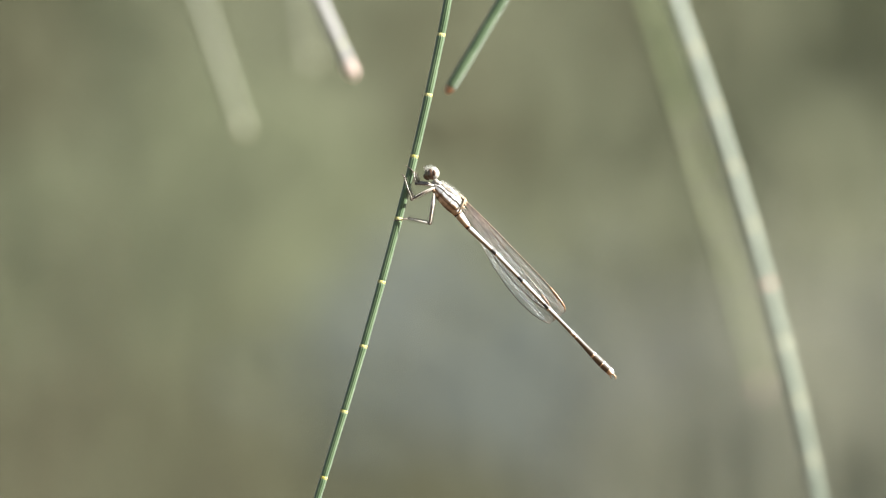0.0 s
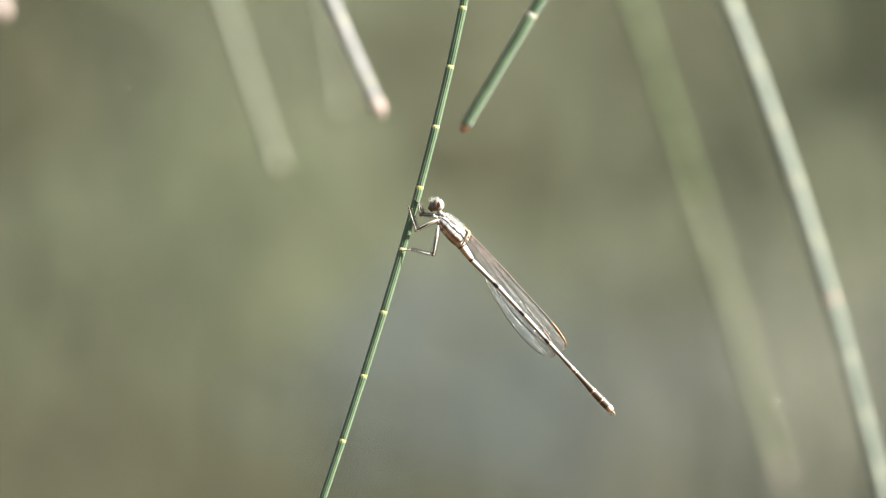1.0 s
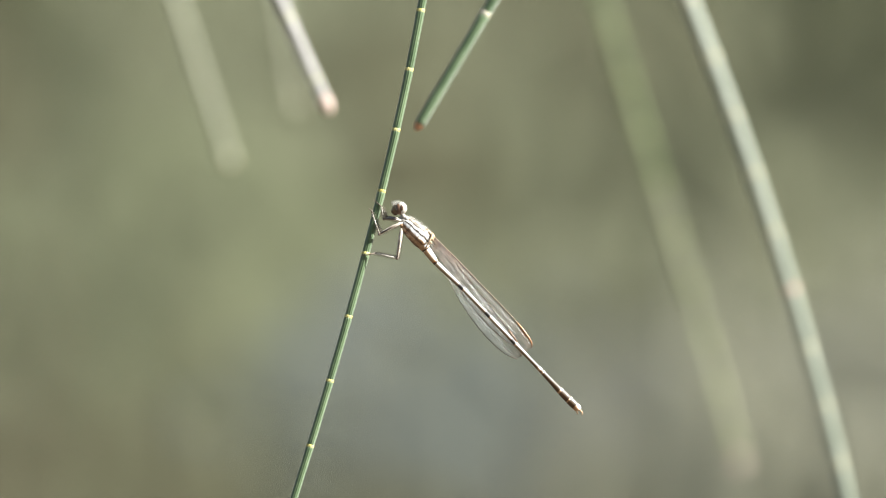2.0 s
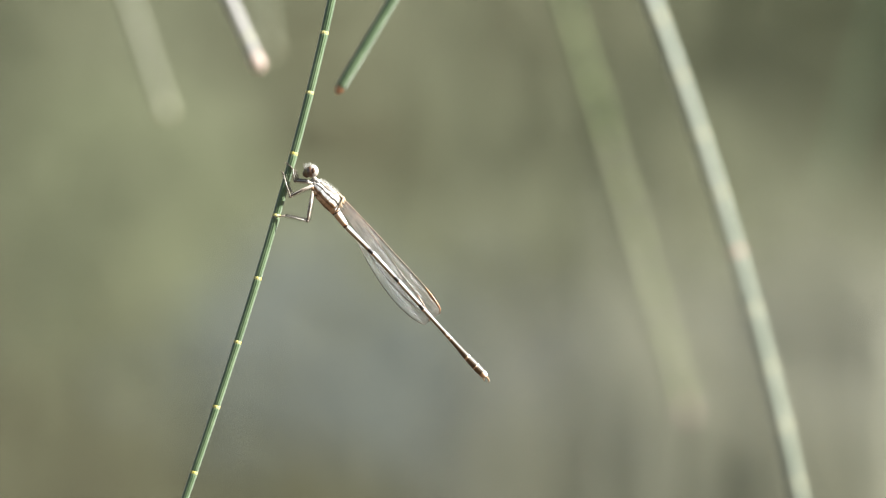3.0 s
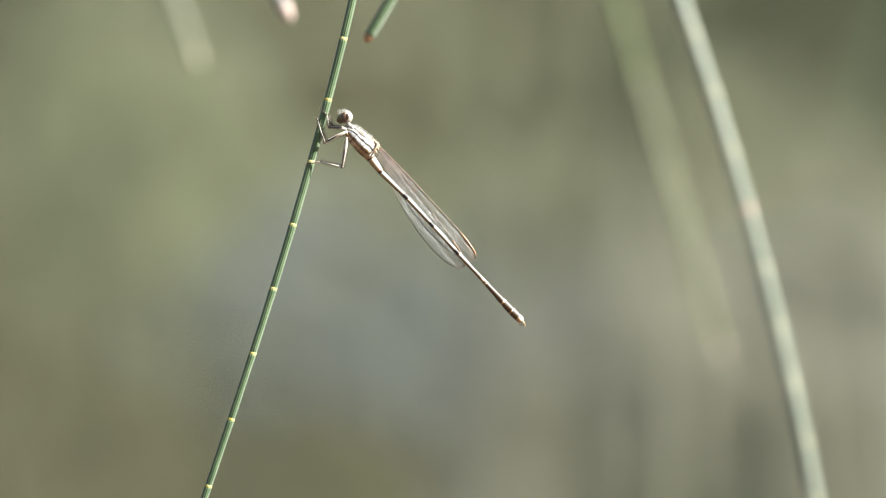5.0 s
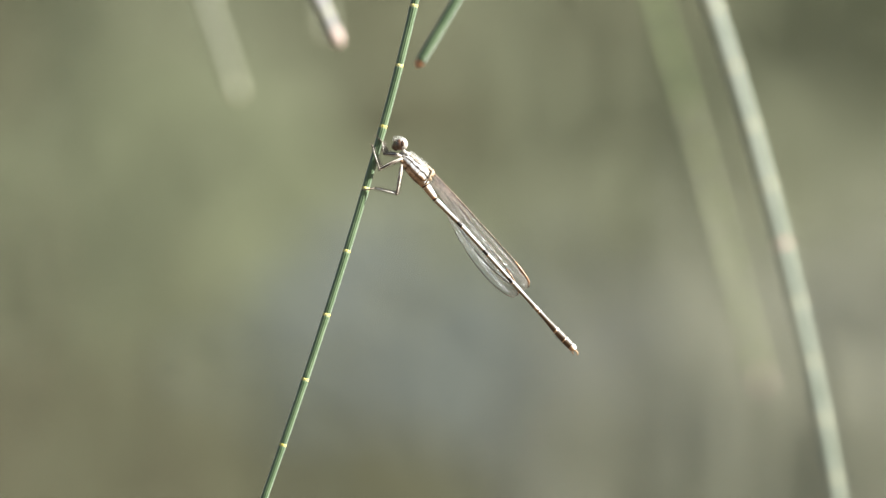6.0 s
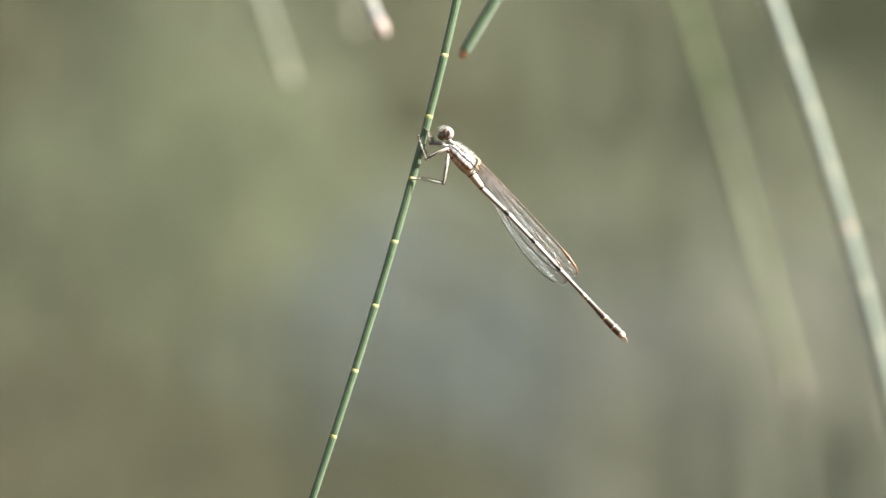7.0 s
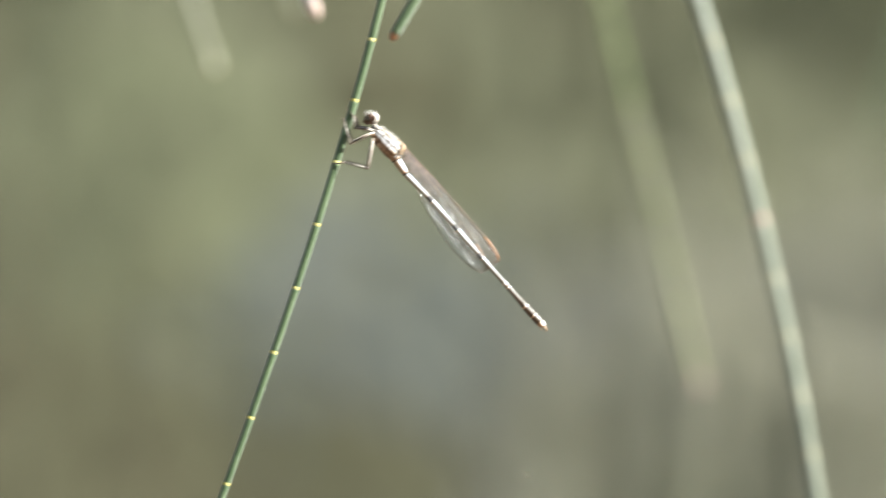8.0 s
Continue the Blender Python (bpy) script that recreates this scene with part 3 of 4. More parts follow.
def wing(parent, turn, y, length, rnd, bow):
    """A stalked wing lying back along the body: film, veins, front edge and wing spot."""
    base = v(4.75, -3.75, y)
    e, n = Vector((0.626, 0, -0.78)), Vector((0.78, 0, 0.626))
    c, s = math.cos(radians(turn)), math.sin(radians(turn))
    e, n = e * c + n * s, n * c - e * s
    ka = (0.0, 0.08, 0.2, 0.32, 0.45, 0.6, 0.75, 0.86, 0.93, 0.97, 1.0)
    kw = (1.35, 1.45, 1.75, 2.45, 2.92, 3.25, 3.20, 2.78, 2.12, 1.45, 0.5)
    kc = (0.10, 0.16, 0.22, 0.24, 0.20, 0.22, 0.20, 0.10, -0.12, -0.35, -0.95)

    def at(a, f):
        f = min(max(f, 0.0), 1.0)
        q = float(np.interp(a, ka, kc) - f * np.interp(a, ka, kw))      # across the wing
        deep = bow * math.sin(a * 3.0) + 0.045 * math.sin(f * 22.0) * min(a * 2, 1) + 0.12 * q + 0.36 * min(q + 1.6, 0.0)
        return base + (e * (a * length) + n * q + Vector((0, deep, 0))) * K
    steps, lanes = 160, 28
    bm = bmesh.new()
    grid = [[bm.verts.new(at(i / steps, j / lanes) + Vector((0, rnd.gauss(0, 0.028) * K, 0))) for j in range(lanes + 1)] for i in range(steps + 1)]
    for i in range(steps):
        for j in range(lanes):
            bm.faces.new((grid[i][j], grid[i + 1][j], grid[i + 1][j + 1], grid[i][j + 1]))
    film = part("wing", bm, FILM, parent, "clear veined wing folded along the abdomen", smooth=False)
    film.visible_shadow = True
    bm = bmesh.new()
    main = (0.0, 0.06, 0.15, 0.31, 0.50, 0.74, 1.0)
    for f in main[1:]:
        a0 = 0.0 if f < 0.5 else 0.05
        tube(bm, [at(a0 + (0.992 - a0) * i / 30, f) for i in range(31)], [(0.042 if f == 1.0 else 0.020 + 0.11 * max(0.0, 0.42 - i / 30)) * K for i in range(30)] + [0.015 * K], 4)
    for f in (0.03, 0.10, 0.22, 0.40, 0.62, 0.86):      # close ribs of the stalk
        tube(bm, [at(0.40 * i / 12, f) for i in range(13)], [(0.044 - 0.030 * i / 12) * K for i in range(13)], 4)
    for f0, f1 in zip(main, main[1:]):
        a = 0.12 + 0.1 * f0
        while a < 0.985:
            w = np.interp(a, ka, kw) * (f1 - f0)
            tube(bm, [at(a, f0), at(a + 0.004 * rnd.uniform(-1, 1), f1)], [0.012 * K] * 2, 3)
            a += (0.012 + 0.010 * min(w, 0.7)) * rnd.uniform(0.8, 1.25)
        if f1 - f0 > 0.12:      # short rows between the main veins make small cells
            fm = (f0 + f1) / 2
            tube(bm, [at(0.45 + 0.53 * i / 30, fm + 0.012 * math.sin(i * 2.6)) for i in range(31)], [0.009 * K] * 31, 3)
    part("vein", bm, VEIN, film)
    bm = bmesh.new()
    tube(bm, [at(0.995 * i / 40, 0.0) for i in range(41)], [(0.055 - 0.02 * i / 40) * K for i in range(41)], 6)
    nod = at(0.36, 0.02)
    blob(bm, nod, (0.15 * K, 0.07 * K, 0.13 * K), 8, 6)
    part("front_edge", bm, COSTA, film)
    bm = bmesh.new()
    tube(bm, [at(0.80 + 0.19 * i / 16, 0.012) for i in range(17)], [0.03 * K] + [0.11 * K] * 13 + [0.09 * K, 0.06 * K, 0.02 * K], 6)
    part("edge_band", bm, AMBER, film, "orange-brown band along the wing tip")
    bm = bmesh.new()
    a0, a1 = 0.842, 0.915
    tube(bm, [at(a0 + (a1 - a0) * q, 0.085 + 0.05 * q) for q in (0, 0.12, 0.5, 0.88, 1)], [q * K for q in (0.03, 0.10, 0.12, 0.10, 0.03)], 8, flat=0.3)
    part("wing_spot", bm, STIGMA, film)
    return film


def damselfly(origin):
    rnd = random.Random(21)
    fly = new("damselfly")
    fly.location = origin
    tagged(fly, "slender pale brown damselfly clinging to a green branchlet", "damselfly")
    # thorax
    a, b = v(0.48, -1.48), v(3.95, -4.75)
    bm = bmesh.new()
    tt = (0, 0.06, 0.18, 0.35, 0.55, 0.75, 0.9, 1.0)
    rr = (0.60, 0.93, 1.12, 1.26, 1.36, 1.41, 1.34, 0.98)
    tube(bm, [a.lerp(b, q) for q in tt], [r * K for r in rr], 48, flat=0.78, marks=True)
    for q in bm.verts:      # plates and seams of the side wall
        away = q.co - (a + (b - a) * ((q.co - a).dot(b - a) / (b - a).length_squared))
        q.co += away * (0.08 * noise.noise(q.co * 900.0) + 0.06 * noise.noise(q.co * 2300.0))
    thorax = part("thorax", bm, THORAX, fly, "hairy thorax with dark and cream stripes")
    axis = (b - a).normalized()
    back = Vector((0.686, 0, 0.727))
    bm = bmesh.new()
    spots = []
    for _ in range(340):
        q = rnd.uniform(0.02, 0.85)
        ang = rnd.gauss(0, 0.5)
        d = back * math.cos(ang) + Vector((0, -1, 0)) * math.sin(ang)
        r = np.interp(q, tt, rr) * K
        spots.append((a.lerp(b, q) + back * (r * math.cos(ang) * 0.97) + Vector((0, -1, 0)) * (r * 0.78 * math.sin(ang) * 0.97), (d - axis * 0.25)))
    hairs(bm, spots, rnd, 0.48, 0.28)
    part("hair", bm, HAIR, thorax, "fine white hairs")
    bm = bmesh.new()
    tube(bm, [v(0.2, -0.75), v(0.62, -1.2), v(1.0, -1.75)], [0.48 * K, 0.55 * K, 0.75 * K], 14)
    part("neck", bm, COLLAR, thorax)
    bm = bmesh.new()
    for x, z, sx, sz in ((0.58, -0.90, 0.42, 0.34), (0.98, -1.18, 0.44, 0.38), (0.58, -1.58, 0.50, 0.42)):
        for y in (-0.42, 0.42):
            blob(bm, v(x, z, y), (sx * K, 0.34 * K, sz * K), 14, 10, pose(0, 0, 0, 0, 42, 0))
    part("collar", bm, COLLAR, thorax, "grey-brown collar plates behind the head")
    bm = bmesh.new()
    for x, z, y, s in ((4.45, -3.45, -0.35, 0.36), (4.55, -3.95, -0.3, 0.34), (4.35, -4.45, -0.3, 0.30), (4.7, -3.6, 0.25, 0.34), (4.1, -3.1, 0, 0.36)):
        blob(bm, v(x, z, y), (s * 1.5 * K, s * 0.8 * K, s * 0.7 * K), 14, 10, pose(0, 0, 0, 0, 62, 0))
    for y in (-1, 1):
        tube(bm, [v(4.72, -3.25, 0.55 * y), v(4.60, -3.75, 0.92 * y), v(4.25, -4.45, 1.06 * y), v(3.80, -5.25, 0.95 * y), v(3.45, -5.65, 0.6 * y)], [q * K for q in (0.10, 0.15, 0.13, 0.11, 0.05)], 10)
    part("wing_base", bm, HINGE, thorax, "orange-brown wing roots")
    bm = bmesh.new()
    for x, z in ((0.25, -2.1), (0.7, -2.75), (1.3, -3.55)):
        for y in (-0.42, 0.42):
            blob(bm, v(x, z, y), (0.5 * K, 0.36 * K, 0.32 * K), 12, 8, pose(0, 0, 0, 0, 40, 0))
    part("hip", bm, HIP, thorax, "copper-brown leg bases")
    # head
    bm = bmesh.new()
    blob(bm, v(-0.12, -0.02), (0.86 * K, 1.25 * K, 0.74 * K), 28, 18)
    blob(bm, v(-0.72, -0.28), (0.42 * K, 0.72 * K, 0.46 * K), 18, 12)
    blob(bm, v(-0.50, -0.62), (0.36 * K, 0.55 * K, 0.26 * K), 16, 10)
    head = part("head", bm, FACE, fly, "hairy brown face")
    head.location = v(-0.12, 0.16)
    for y in (-1, 1):
        bm = bmesh.new()
        blob(bm, v(0.40, 0.12, 0.98 * y), (0.76 * K, 0.66 * K, 0.86 * K), 28, 18)
        eye = part("eye", bm, EYE, head, "glossy cream compound eye")
        bm = bmesh.new()
        blob(bm, v(0.46, 0.14, 1.53 * y), (0.25 * K, 0.20 * K, 0.44 * K), 16, 10)
        part("eye_spot", bm, PUPIL, eye)
        bm = bmesh.new()
        blob(bm, v(0.10, 0.00, 1.00 * y), (0.64 * K, 0.68 * K, 0.82 * K), 28, 18)
        part("eye_front", bm, BAND, eye, "dark brown front of the eye")
        bm = bmesh.new()
        tube(bm, [v(-0.62, 0.35, 0.35 * y), v(-0.85, 0.72, 0.45 * y), v(-1.05, 1.25, 0.6 * y)], [0.09 * K, 0.05 * K, 0.012 * K], 6)
        part("antenna", bm, LEGD, head)
    bm = bmesh.new()
    spots = []
    for _ in range(300):
        th, ph = rnd.uniform(0.55, 2.5), rnd.gauss(0, 0.6)
        d = Vector((math.cos(th) * math.cos(ph) * -1.0, math.sin(ph), math.sin(th) * math.cos(ph)))
        d.x = -math.cos(th) * math.cos(ph)
        spots.append((v(-0.12 + 0.80 * d.x, 0.70 * d.z, 1.15 * d.y), d + Vector((0, 0, 0.35))))
    hairs(bm, spots, rnd, 0.70, 0.3)
    part("hair", bm, HAIR, head, "fine white hairs")
    # abdomen: start and end of each segment, radii at start, middle and end, markings
    segs = (((2.95, -4.30), (3.85, -5.70), 0.80, 0.68, 0.54, BASE), ((3.85, -5.70), (5.32, -7.63), 0.50, 0.43, 0.35, BASE),
            ((5.32, -7.63), (9.29, -11.42), 0.33, 0.27, 0.26, RING), ((9.29, -11.42), (13.06, -15.34), 0.27, 0.235, 0.25, RING),
            ((13.06, -15.34), (16.69, -19.20), 0.26, 0.23, 0.25, RING), ((16.69, -19.20), (20.34, -22.98), 0.26, 0.235, 0.27, PLAIN),
            ((20.34, -22.98), (22.94, -25.72), 0.29, 0.32, 0.40, BROWN), ((22.94, -25.72), (24.16, -26.94), 0.42, 0.46, 0.47, BROWN),
            ((24.16, -26.94), (25.09, -27.84), 0.48, 0.49, 0.46, BROWN), ((25.09, -27.84), (25.59, -28.37), 0.46, 0.45, 0.34, PALE_END))
    for (x0, z0), (x1, z1), r0, r1, r2, m in segs:
        bm = bmesh.new()
        p, q = v(x0, z0), v(x1, z1)
        tube(bm, [p.lerp(q, t) for t in (0, 0.03, 0.1, 0.3, 0.5, 0.7, 0.88, 0.97, 1.0)],
             [r * K * 1.2 for r in (r0 * 0.86, r0 * 0.98, r0, (r0 + r1) / 2, r1, (r1 + r2) / 2, r2, r2 * 1.04, r2 * 0.9)], 24, marks=True)
        part("abdomen_segment", bm, m, fly)
    bm = bmesh.new()
    for y in (-0.2, 0.2):
        tube(bm, [v(25.44, -28.22, y), v(25.79, -28.47, y * 1.5), v(26.02, -28.74, y * 1.4), v(26.04, -29.04, y * 0.7), v(25.89, -29.14, y * 0.3)],
             [q * K for q in (0.17, 0.14, 0.11, 0.08, 0.03)], 8)
        tube(bm, [v(25.24, -28.37, y), v(25.34, -28.82, y), v(25.49, -28.97, y)], [q * K for q in (0.16, 0.12, 0.04)], 8)
    part("clasper", bm, HIP, fly, "hooked copper-brown tail claspers")
    # wings held together on the far side of the body
    wing(fly, 5.3, 0.92, 21.3, rnd, 0.10)
    wing(fly, 0.0, 1.08, 21.3, rnd, 0.16)
    wing(fly, 5.1, 1.28, 21.3, rnd, 0.22)
    wing(fly, -0.1, 1.44, 21.3, rnd, 0.28)
    # legs
    leg(fly, "leg", (0.45, -1.5), (-2.25, -1.22), (-2.55, 0.45), ((-3.0, 0.9, -0.55), (-3.62, 1.35, -0.5)), -0.45, -0.75, -0.62, 0.210, rnd)
    leg(fly, "leg", (0.55, -1.7), (-2.85, -3.42), (-3.86, -0.40), ((-4.0, -0.05, -0.62), (-4.2, 0.1, -0.5)), -0.5, -0.9, -0.7, 0.235, rnd)
    leg(fly, "leg", (0.35, -2.6), (-0.32, -6.85), (-3.5, -6.15), ((-4.4, -6.35, -0.72), (-5.3, -6.45, -0.62)), -0.5, -0.9, -0.8, 0.250, rnd)
    leg(fly, "leg", (0.5, -1.5), (-1.9, -0.95), (-2.35, 0.15), ((-2.9, 0.75, 0.6), (-3.3, 1.1, 0.5)), 0.45, 0.85, 0.68, 0.225, rnd)
    leg(fly, "leg", (0.6, -1.8), (-2.55, -3.2), (-3.6, -0.9), ((-3.75, -0.5, 0.66), (-3.9, -0.25, 0.5)), 0.5, 0.95, 0.75, 0.210, rnd)
    leg(fly, "leg", (0.4, -2.6), (-0.24, -6.72), (-3.4, -6.08), ((-4.4, -6.25, 0.72), (-5.2, -6.38, 0.6)), 0.5, 0.95, 0.8, 0.250, rnd)
    return fly


# ---- the supporting tree, out of view ----
def tree(tops):
    root = new("she_oak")
    tagged(root, "she-oak tree with rough grey-brown bark", "tree")
    root.location = (-1.1, 1.25, height(-1.1, 1.25))
    inv = Matrix.Translation(-root.location)
    bm = bmesh.new()
    g = root.location.z
    tube(bm, [inv @ Vector(p) for p in ((-1.1, 1.25, g - 0.05), (-1.09, 1.24, 0.5), (-1.12, 1.2, 1.2), (-1.08, 1.22, 2.0), (-1.1, 1.3, 3.2))],
         [0.085, 0.068, 0.06, 0.05, 0.03], 16, 7, 0.06)
    part("trunk", bm, BARK, root)
    bm = bmesh.new()
    limb = [Vector(p) for p in ((-1.09, 1.22, 1.45), (-0.7, 1.05, 1.42), (-0.3, 0.9, 1.32), (0.0, 0.82, 1.29), (0.35, 0.86, 1.27))]
    tube(bm, [inv @ p for p in limb], [0.022, 0.016, 0.011, 0.008, 0.005], 12)
    branch = part("limb", bm, BARK, root)
    for top in tops:
        bm = bmesh.new()
        near = min((limb[i].lerp(limb[i + 1], k / 6) for i in range(4) for k in range(7)), key=lambda p: (p - top).length)
        tube(bm, [inv @ near, inv @ (near.lerp(top, 0.5) + Vector((0, 0, 0.03))), inv @ (top + Vector((0, 0, 0.004))), inv @ (top - Vector((0, 0, 0.004)))], [0.003, 0.002, 0.0012, 0.0009], 8)
        part("twig", bm, BARK, branch)
    return root


# ---- place everything ----
MAIN = Vector((-0.010618, 0.600, 1.015524))
STEM_AT = MAIN + v(-4.77, -6.16)
background()
spec = dict(
    perch=("long jointed green branchlet with yellow nodes, damselfly on it", STEM_AT, 0.2631, -0.964, 0.150, 0.075, 0.00894, 0.00055, GREEN, YELLOW, RUST, None, None, 3),
    side=("bright green branchlet ending in a rust-brown tip", (-0.010591, 0.627, 1.02908), 0.60, -0.1, 0.135, 0.0, 0.0165, 0.00078, GREEN, CREAM, RUST, None, None, 5),
    grey=("long pale grey-green branchlet with one rusty node", (0.054217, 0.716, 1.005375), -0.3146, -1.0, 0.160, 0.085, 0.0098, 0.00122, PALE, FAINT, RUST, 0, PINK, 8),
    olive=("olive green branchlet with a pinkish dried tip", (0.060238, 0.888, 0.976905), -0.29, -0.25, 0.190, 0.0, 0.0108, 0.00095, OLIVE, OLIVE_NODE, TIPGREY, None, None, 11),
    left=("soft olive branchlet hanging with a pale tip", (-0.048598, 0.822, 1.034272), -0.33, -0.2, 0.135, 0.0, 0.0105, 0.0009, SOFT, SOFT, FAINT, None, None, 14),
    white=("bleached whitish branchlet with a pink-grey tip", (-0.025700, 0.681, 1.035240), -0.45, 0.3, 0.135, 0.0, 0.0100, 0.00102, STRAW, FAINT, TIPGREY, None, None, 17),
    behind=("yellow-green branchlet tip hanging behind others", (-0.032381, 0.888, 1.050119), -0.17, 0.1, 0.120, 0.0, 0.0105, 0.00090, SOFT, FAINT, FAINT, None, None, 20),
    outer=("short bleached branchlet with a pink-grey tip", (-0.0908, 0.720, 1.0540), -0.4, 0.1, 0.120, 0.0, 0.0100, 0.00122, STRAW, CREAM, TIPGREY, None, None, 23),
    dark=("dark green branchlet leaning in front of the bank", (0.1125, 1.180, 1.0285), 0.28, 0.1, 0.150, 0.0, 0.0110, 0.0009, GREEN, GREEN, GREEN, None, None, 26),
)
B, TOPS = {}, []
for key, (label, o, slope, bend, up, down, step, rad, m1, m2, m3, odd, odd_mat, seed) in spec.items():
    B[key] = branchlet("branchlet", label, o, slope, bend, up, down, step, rad, m1, m2, m3, odd, odd_mat, seed, 0.0 if key in ("perch", "grey", "side") else 0.4 * step, dict(perch=1.0, side=1.0, grey=1.2, olive=1.9).get(key, 1.1),
                       *((-4.57, 0.00007) if key == "perch" else (0.0, 0.0)))
    TOPS.append(Vector(o) + Vector((slope * up + bend * up * up + (-4.57 * up ** 3 if key == "perch" else 0.0), 0, up)))
tree(TOPS)
FLY = damselfly(MAIN)


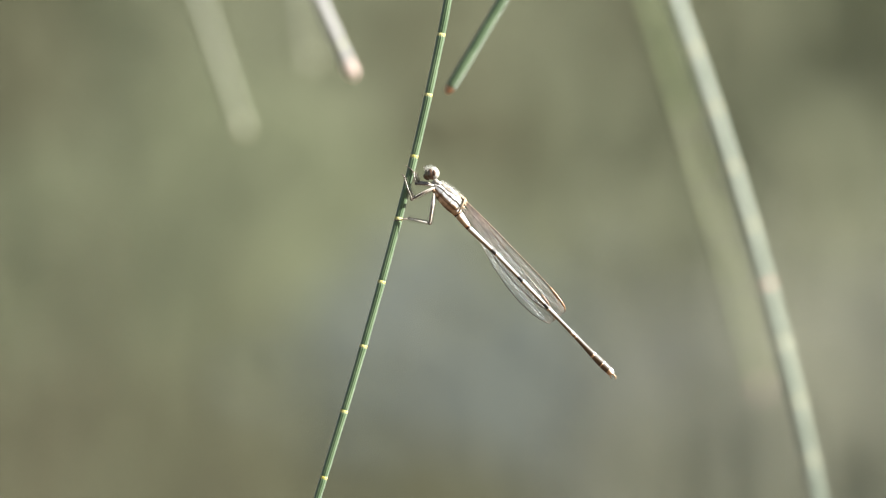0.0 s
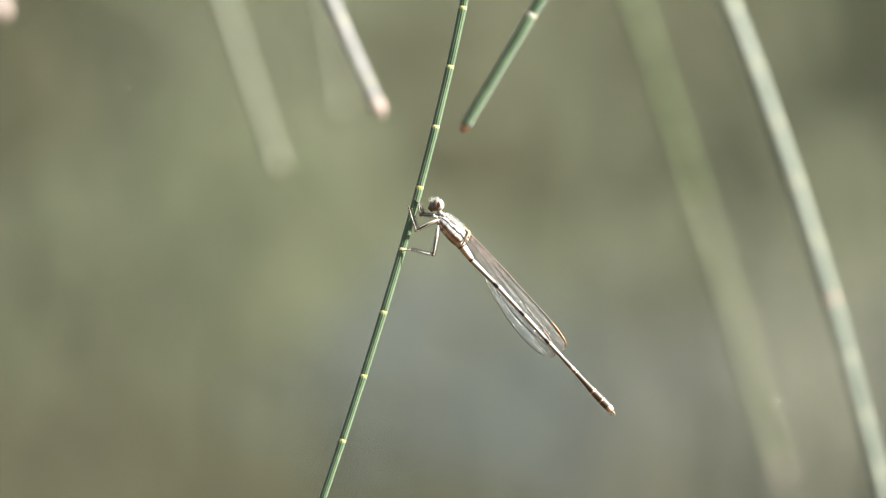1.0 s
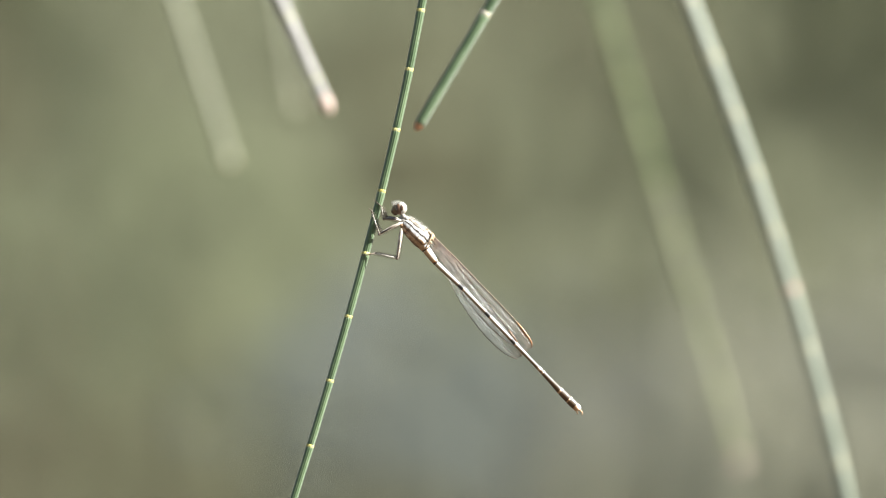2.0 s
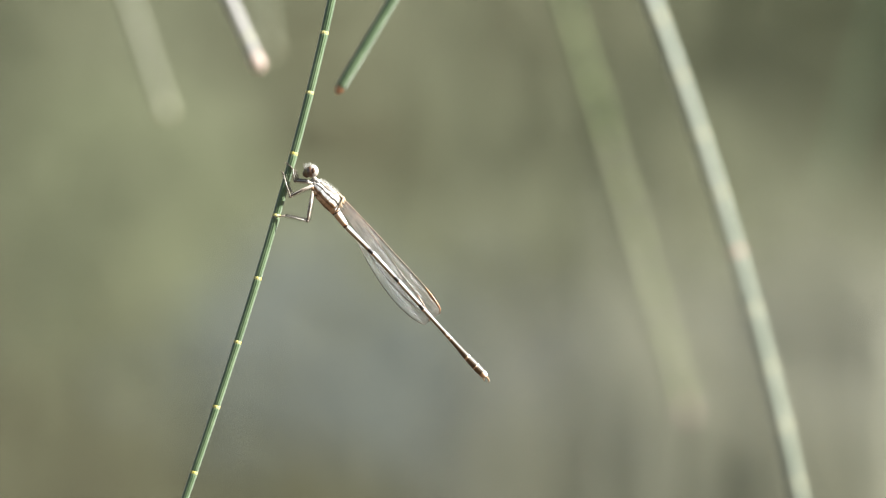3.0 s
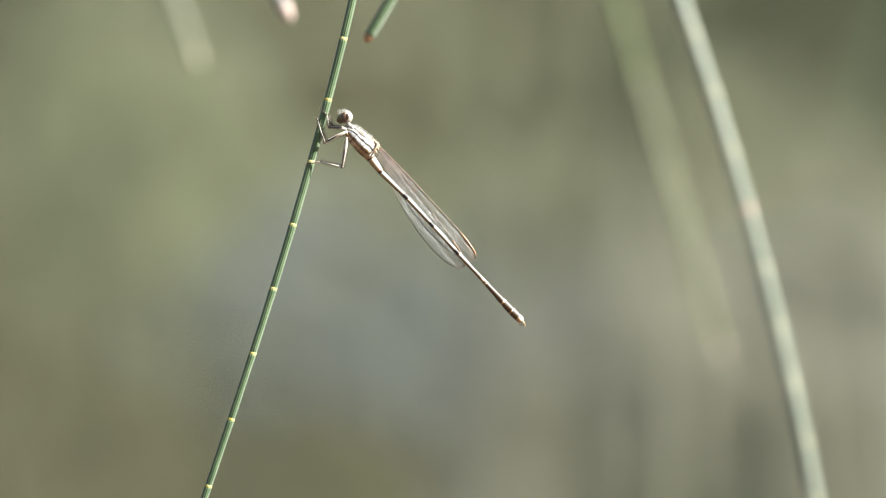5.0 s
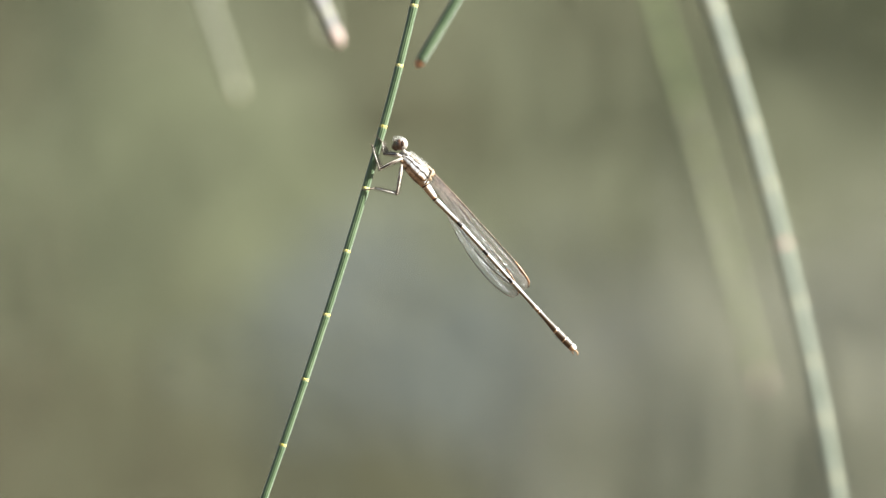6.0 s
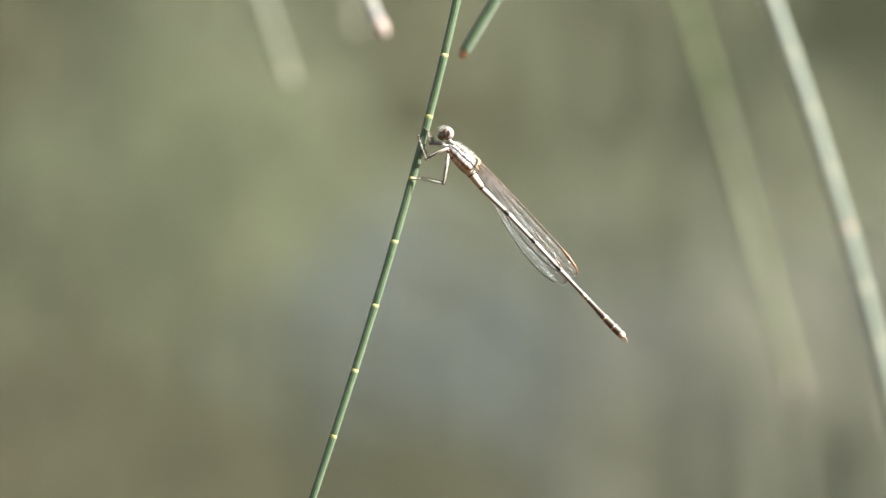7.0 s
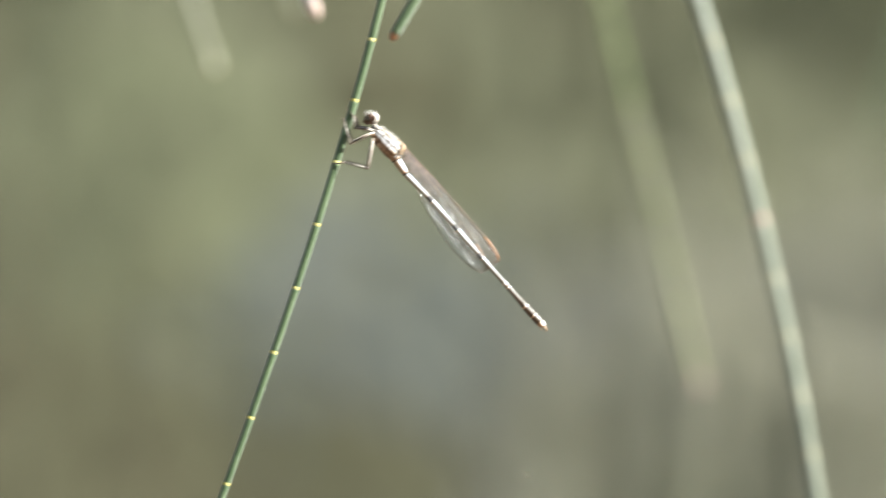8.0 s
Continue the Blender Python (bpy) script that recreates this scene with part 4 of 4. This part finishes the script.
# ---- sway in the light wind: seconds, millimetres to the right and up, degrees clockwise ----
def motions():
    perch = (
        (0, 2.03, 1.27, -0.17), (0.1, 2.87, 1.74, 0.1), (0.2, 2.31, 1.65, 0.38), (0.3, 1.03, 1.25, 0.65), (0.4, -0.61, 0.77, 0.93), (0.5, -1.94, 0.29, 1.2),
        (0.6, -3.62, 0.66, 1.25), (0.7, -3.17, 1.18, 1.3), (0.8, -1.67, 1.8, 1.34), (0.9, -0.61, 2.63, 1.39), (1, -1.08, 2.21, 1.44), (1.1, -2.08, 2.12, 1.16),
        (1.2, -0.71, 1.13, 0.88), (2.3, 0.37, 1.38, 0.09), (2.4, 1.17, 1.95, 0.28), (2.5, 1.08, 0.92, 0.47), (2.6, 0.14, 0.5, 0.67), (2.7, -0.19, 0.12, 0.87),
        (2.8, -1.39, 0.61, 1.06), (2.9, -2.2, 0.63, 1.26), (3, -2.86, 0.47, 1.46), (3.1, -3.65, 0.48, 1.17), (3.2, -4.06, 0.69, 0.87), (3.3, -3.79, -0.14, 0.58),
        (3.4, -1.1, 0.05, 0.29), (3.5, 0.03, 0.04, 0), (3.6, 0.32, 0.53, 0.54), (3.7, 0.05, 0.89, 1.08), (3.8, -3.86, 1.25, 1.62), (3.9, -5.52, 1.38, 2.15),
        (4, -6.88, 0.86, 2.69), (4.1, -5.42, 0.79, 1.75), (4.2, -2.37, 0.91, 0.8), (5.3, -1.6, 0.48, 1.08), (5.4, -1.29, 0.35, 1.11), (5.5, -1.61, 0.26, 1.14),
        (5.6, -0.7, 0.8, 1.23), (5.7, 0.26, 1.41, 1.32), (5.8, 1.41, 1.46, 1.41), (5.9, 1.12, 1.76, 1.5), (6, -1, 0.94, 1.59), (6.1, -3.52, 0.64, 1.34),
        (6.2, -4.18, 0.3, 1.08), (6.3, -3.38, 0.37, 0.82), (6.4, 0.47, 0.73, 0.57), (6.5, 1.46, 1.12, 0.31), (6.6, -0.78, 1.64, 0.4), (6.7, -3.49, 1.68, 0.49),
        (6.8, -6.58, 1.27, 0.58), (6.9, -5.42, 0.99, 0.67), (7, -1.19, 0.96, 0.76), (7.1, 0.9, 1.18, 1.17), (7.2, 1.59, 1.08, 1.58), (7.3, -0.16, 0.75, 1.99),
        (7.4, -4.41, 0.82, 2.4), (7.5, -6.32, 0.51, 2.81), (7.6, -5.79, 0.94, 2.7), (7.7, -3.73, 0.96, 2.59), (7.8, -1.02, 1.13, 2.48), (7.9, 1, 1.36, 2.37),
        (8, -1.24, 1.04, 2.26),
    )
    stem = STEM_AT - MAIN
    for thing, arm in ((FLY, Vector((0, 0, 0))), (B["perch"], stem)):
        rows = []
        for t, dx, dz, turn in perch:
            m = pose(MAIN.x + dx * K, MAIN.y, MAIN.z + dz * K, 0, turn, 0) @ Matrix.Translation(arm)
            rows.append((t, m))
        walk(thing, rows)
    sways = dict(
        side=(
            (0, 3.7, 1.3, 0), (0.5, 0.7, 0.7, 0), (1, 2.1, 1.2, 0), (2.5, 1.4, 0.7, 0), (3, 0.5, 0.2, 0), (3.5, 0, 0, 0),
            (4, 1.6, 0.2, 0), (5.5, 0.5, 0.2, 0), (6, 1.1, 0.6, 0), (6.5, -0.2, 0.5, 0), (7, 0.7, 0.5, 0), (7.5, 1.5, 0.1, 0),
            (8, 1.3, 0.9, 0),
        ),
        left=(
            (0, -5.3, -3.4, 0), (0.5, -2.2, -0.6, 0), (1, -2.5, -3.3, 0), (2.5, -2.5, -1.7, 0), (3, -0.9, -0.7, 0), (3.5, 0, 0, 0),
            (4, 1, -0.7, 0), (5.5, -0.4, -0.2, 0), (6, -1.5, -1.3, 0), (6.5, -0.3, -1.1, 0), (7, 0.4, -0.4, 0), (7.5, 1.8, 0.7, 0),
            (8, -0.8, -1.2, 0),
        ),
        white=(
            (0, 1, 0.2, 0), (0.5, 1, 0.3, 0), (1, 1.5, 0.1, 0), (2.5, 0.2, 0.4, 0), (3, 0.8, 0.4, 0), (3.5, 0, 0, 0),
            (4, 2.8, 0.7, 0), (5.5, 0.8, 0.2, 0), (6, 1.4, 0.7, 0), (6.5, 0.2, 0, 0), (7, 1.3, 0.7, 0), (7.5, 2.4, 0.4, 0),
            (8, 2.1, 1.2, 0),
        ),
        behind=(
            (0, -12.5, -2.8, 0), (0.5, -1.3, 0.3, 0), (1, -9.9, -4.7, 0), (2.5, -8.6, -3.5, 0), (3, 0.1, -1, 0), (3.5, 0, 0, 0),
            (4, 1.6, 0.8, 0), (5.5, -3.7, 1, 0), (6, -3.3, -1.5, 0), (6.5, 3.4, -0.6, 0), (7, -5.6, -2.3, 0), (7.5, -5, -1.5, 0),
            (8, -3.8, -1.4, 0),
        ),
        grey=(
            (0, -10.4, -4.8, 2.1), (0.5, -4, -2.7, 1.8), (1, -3.4, -1.1, 1.2), (2.5, -0.8, 0.5, 0.6), (3, 0.5, -0.1, 1), (3.5, 0, 0, 0),
            (4, -4.9, -3.8, 3.4), (5.5, -0.9, -0.7, 1), (6, -4.4, -2.7, 3.2), (6.5, -0.8, -0.3, 0.6), (7, -1.1, -1.7, 1.2), (7.5, 0.5, -0.8, 1.4),
            (8, -3.6, -2.8, 3.5),
        ),
        olive=(
            (0, -10.2, 0.8, 1.2), (0.5, 0.9, -4.4, -0.6), (1, -10.4, -9.4, 0.3), (2.5, -7.2, -5.6, 0.9), (3, -4.5, -4.6, 0.9), (3.5, 0, 0, 0),
            (4, -3.6, -3.4, 2.6), (5.5, -1.8, -1.3, 0.2), (6, -4.4, -2.7, 1.7), (6.5, -4.6, -4.2, 1.4), (7, -5.9, -5.3, 1.4), (7.5, -7, -3.3, 1.6),
            (8, -11.8, -8.5, 3.3),
        ),
    )
    for key, rows in sways.items():
        o = Vector(spec[key][1])
        walk(B[key], [(t, pose(o.x + dx * K, o.y, o.z + dz * K, 0, turn, 0)) for t, dx, dz, turn in rows])


motions()
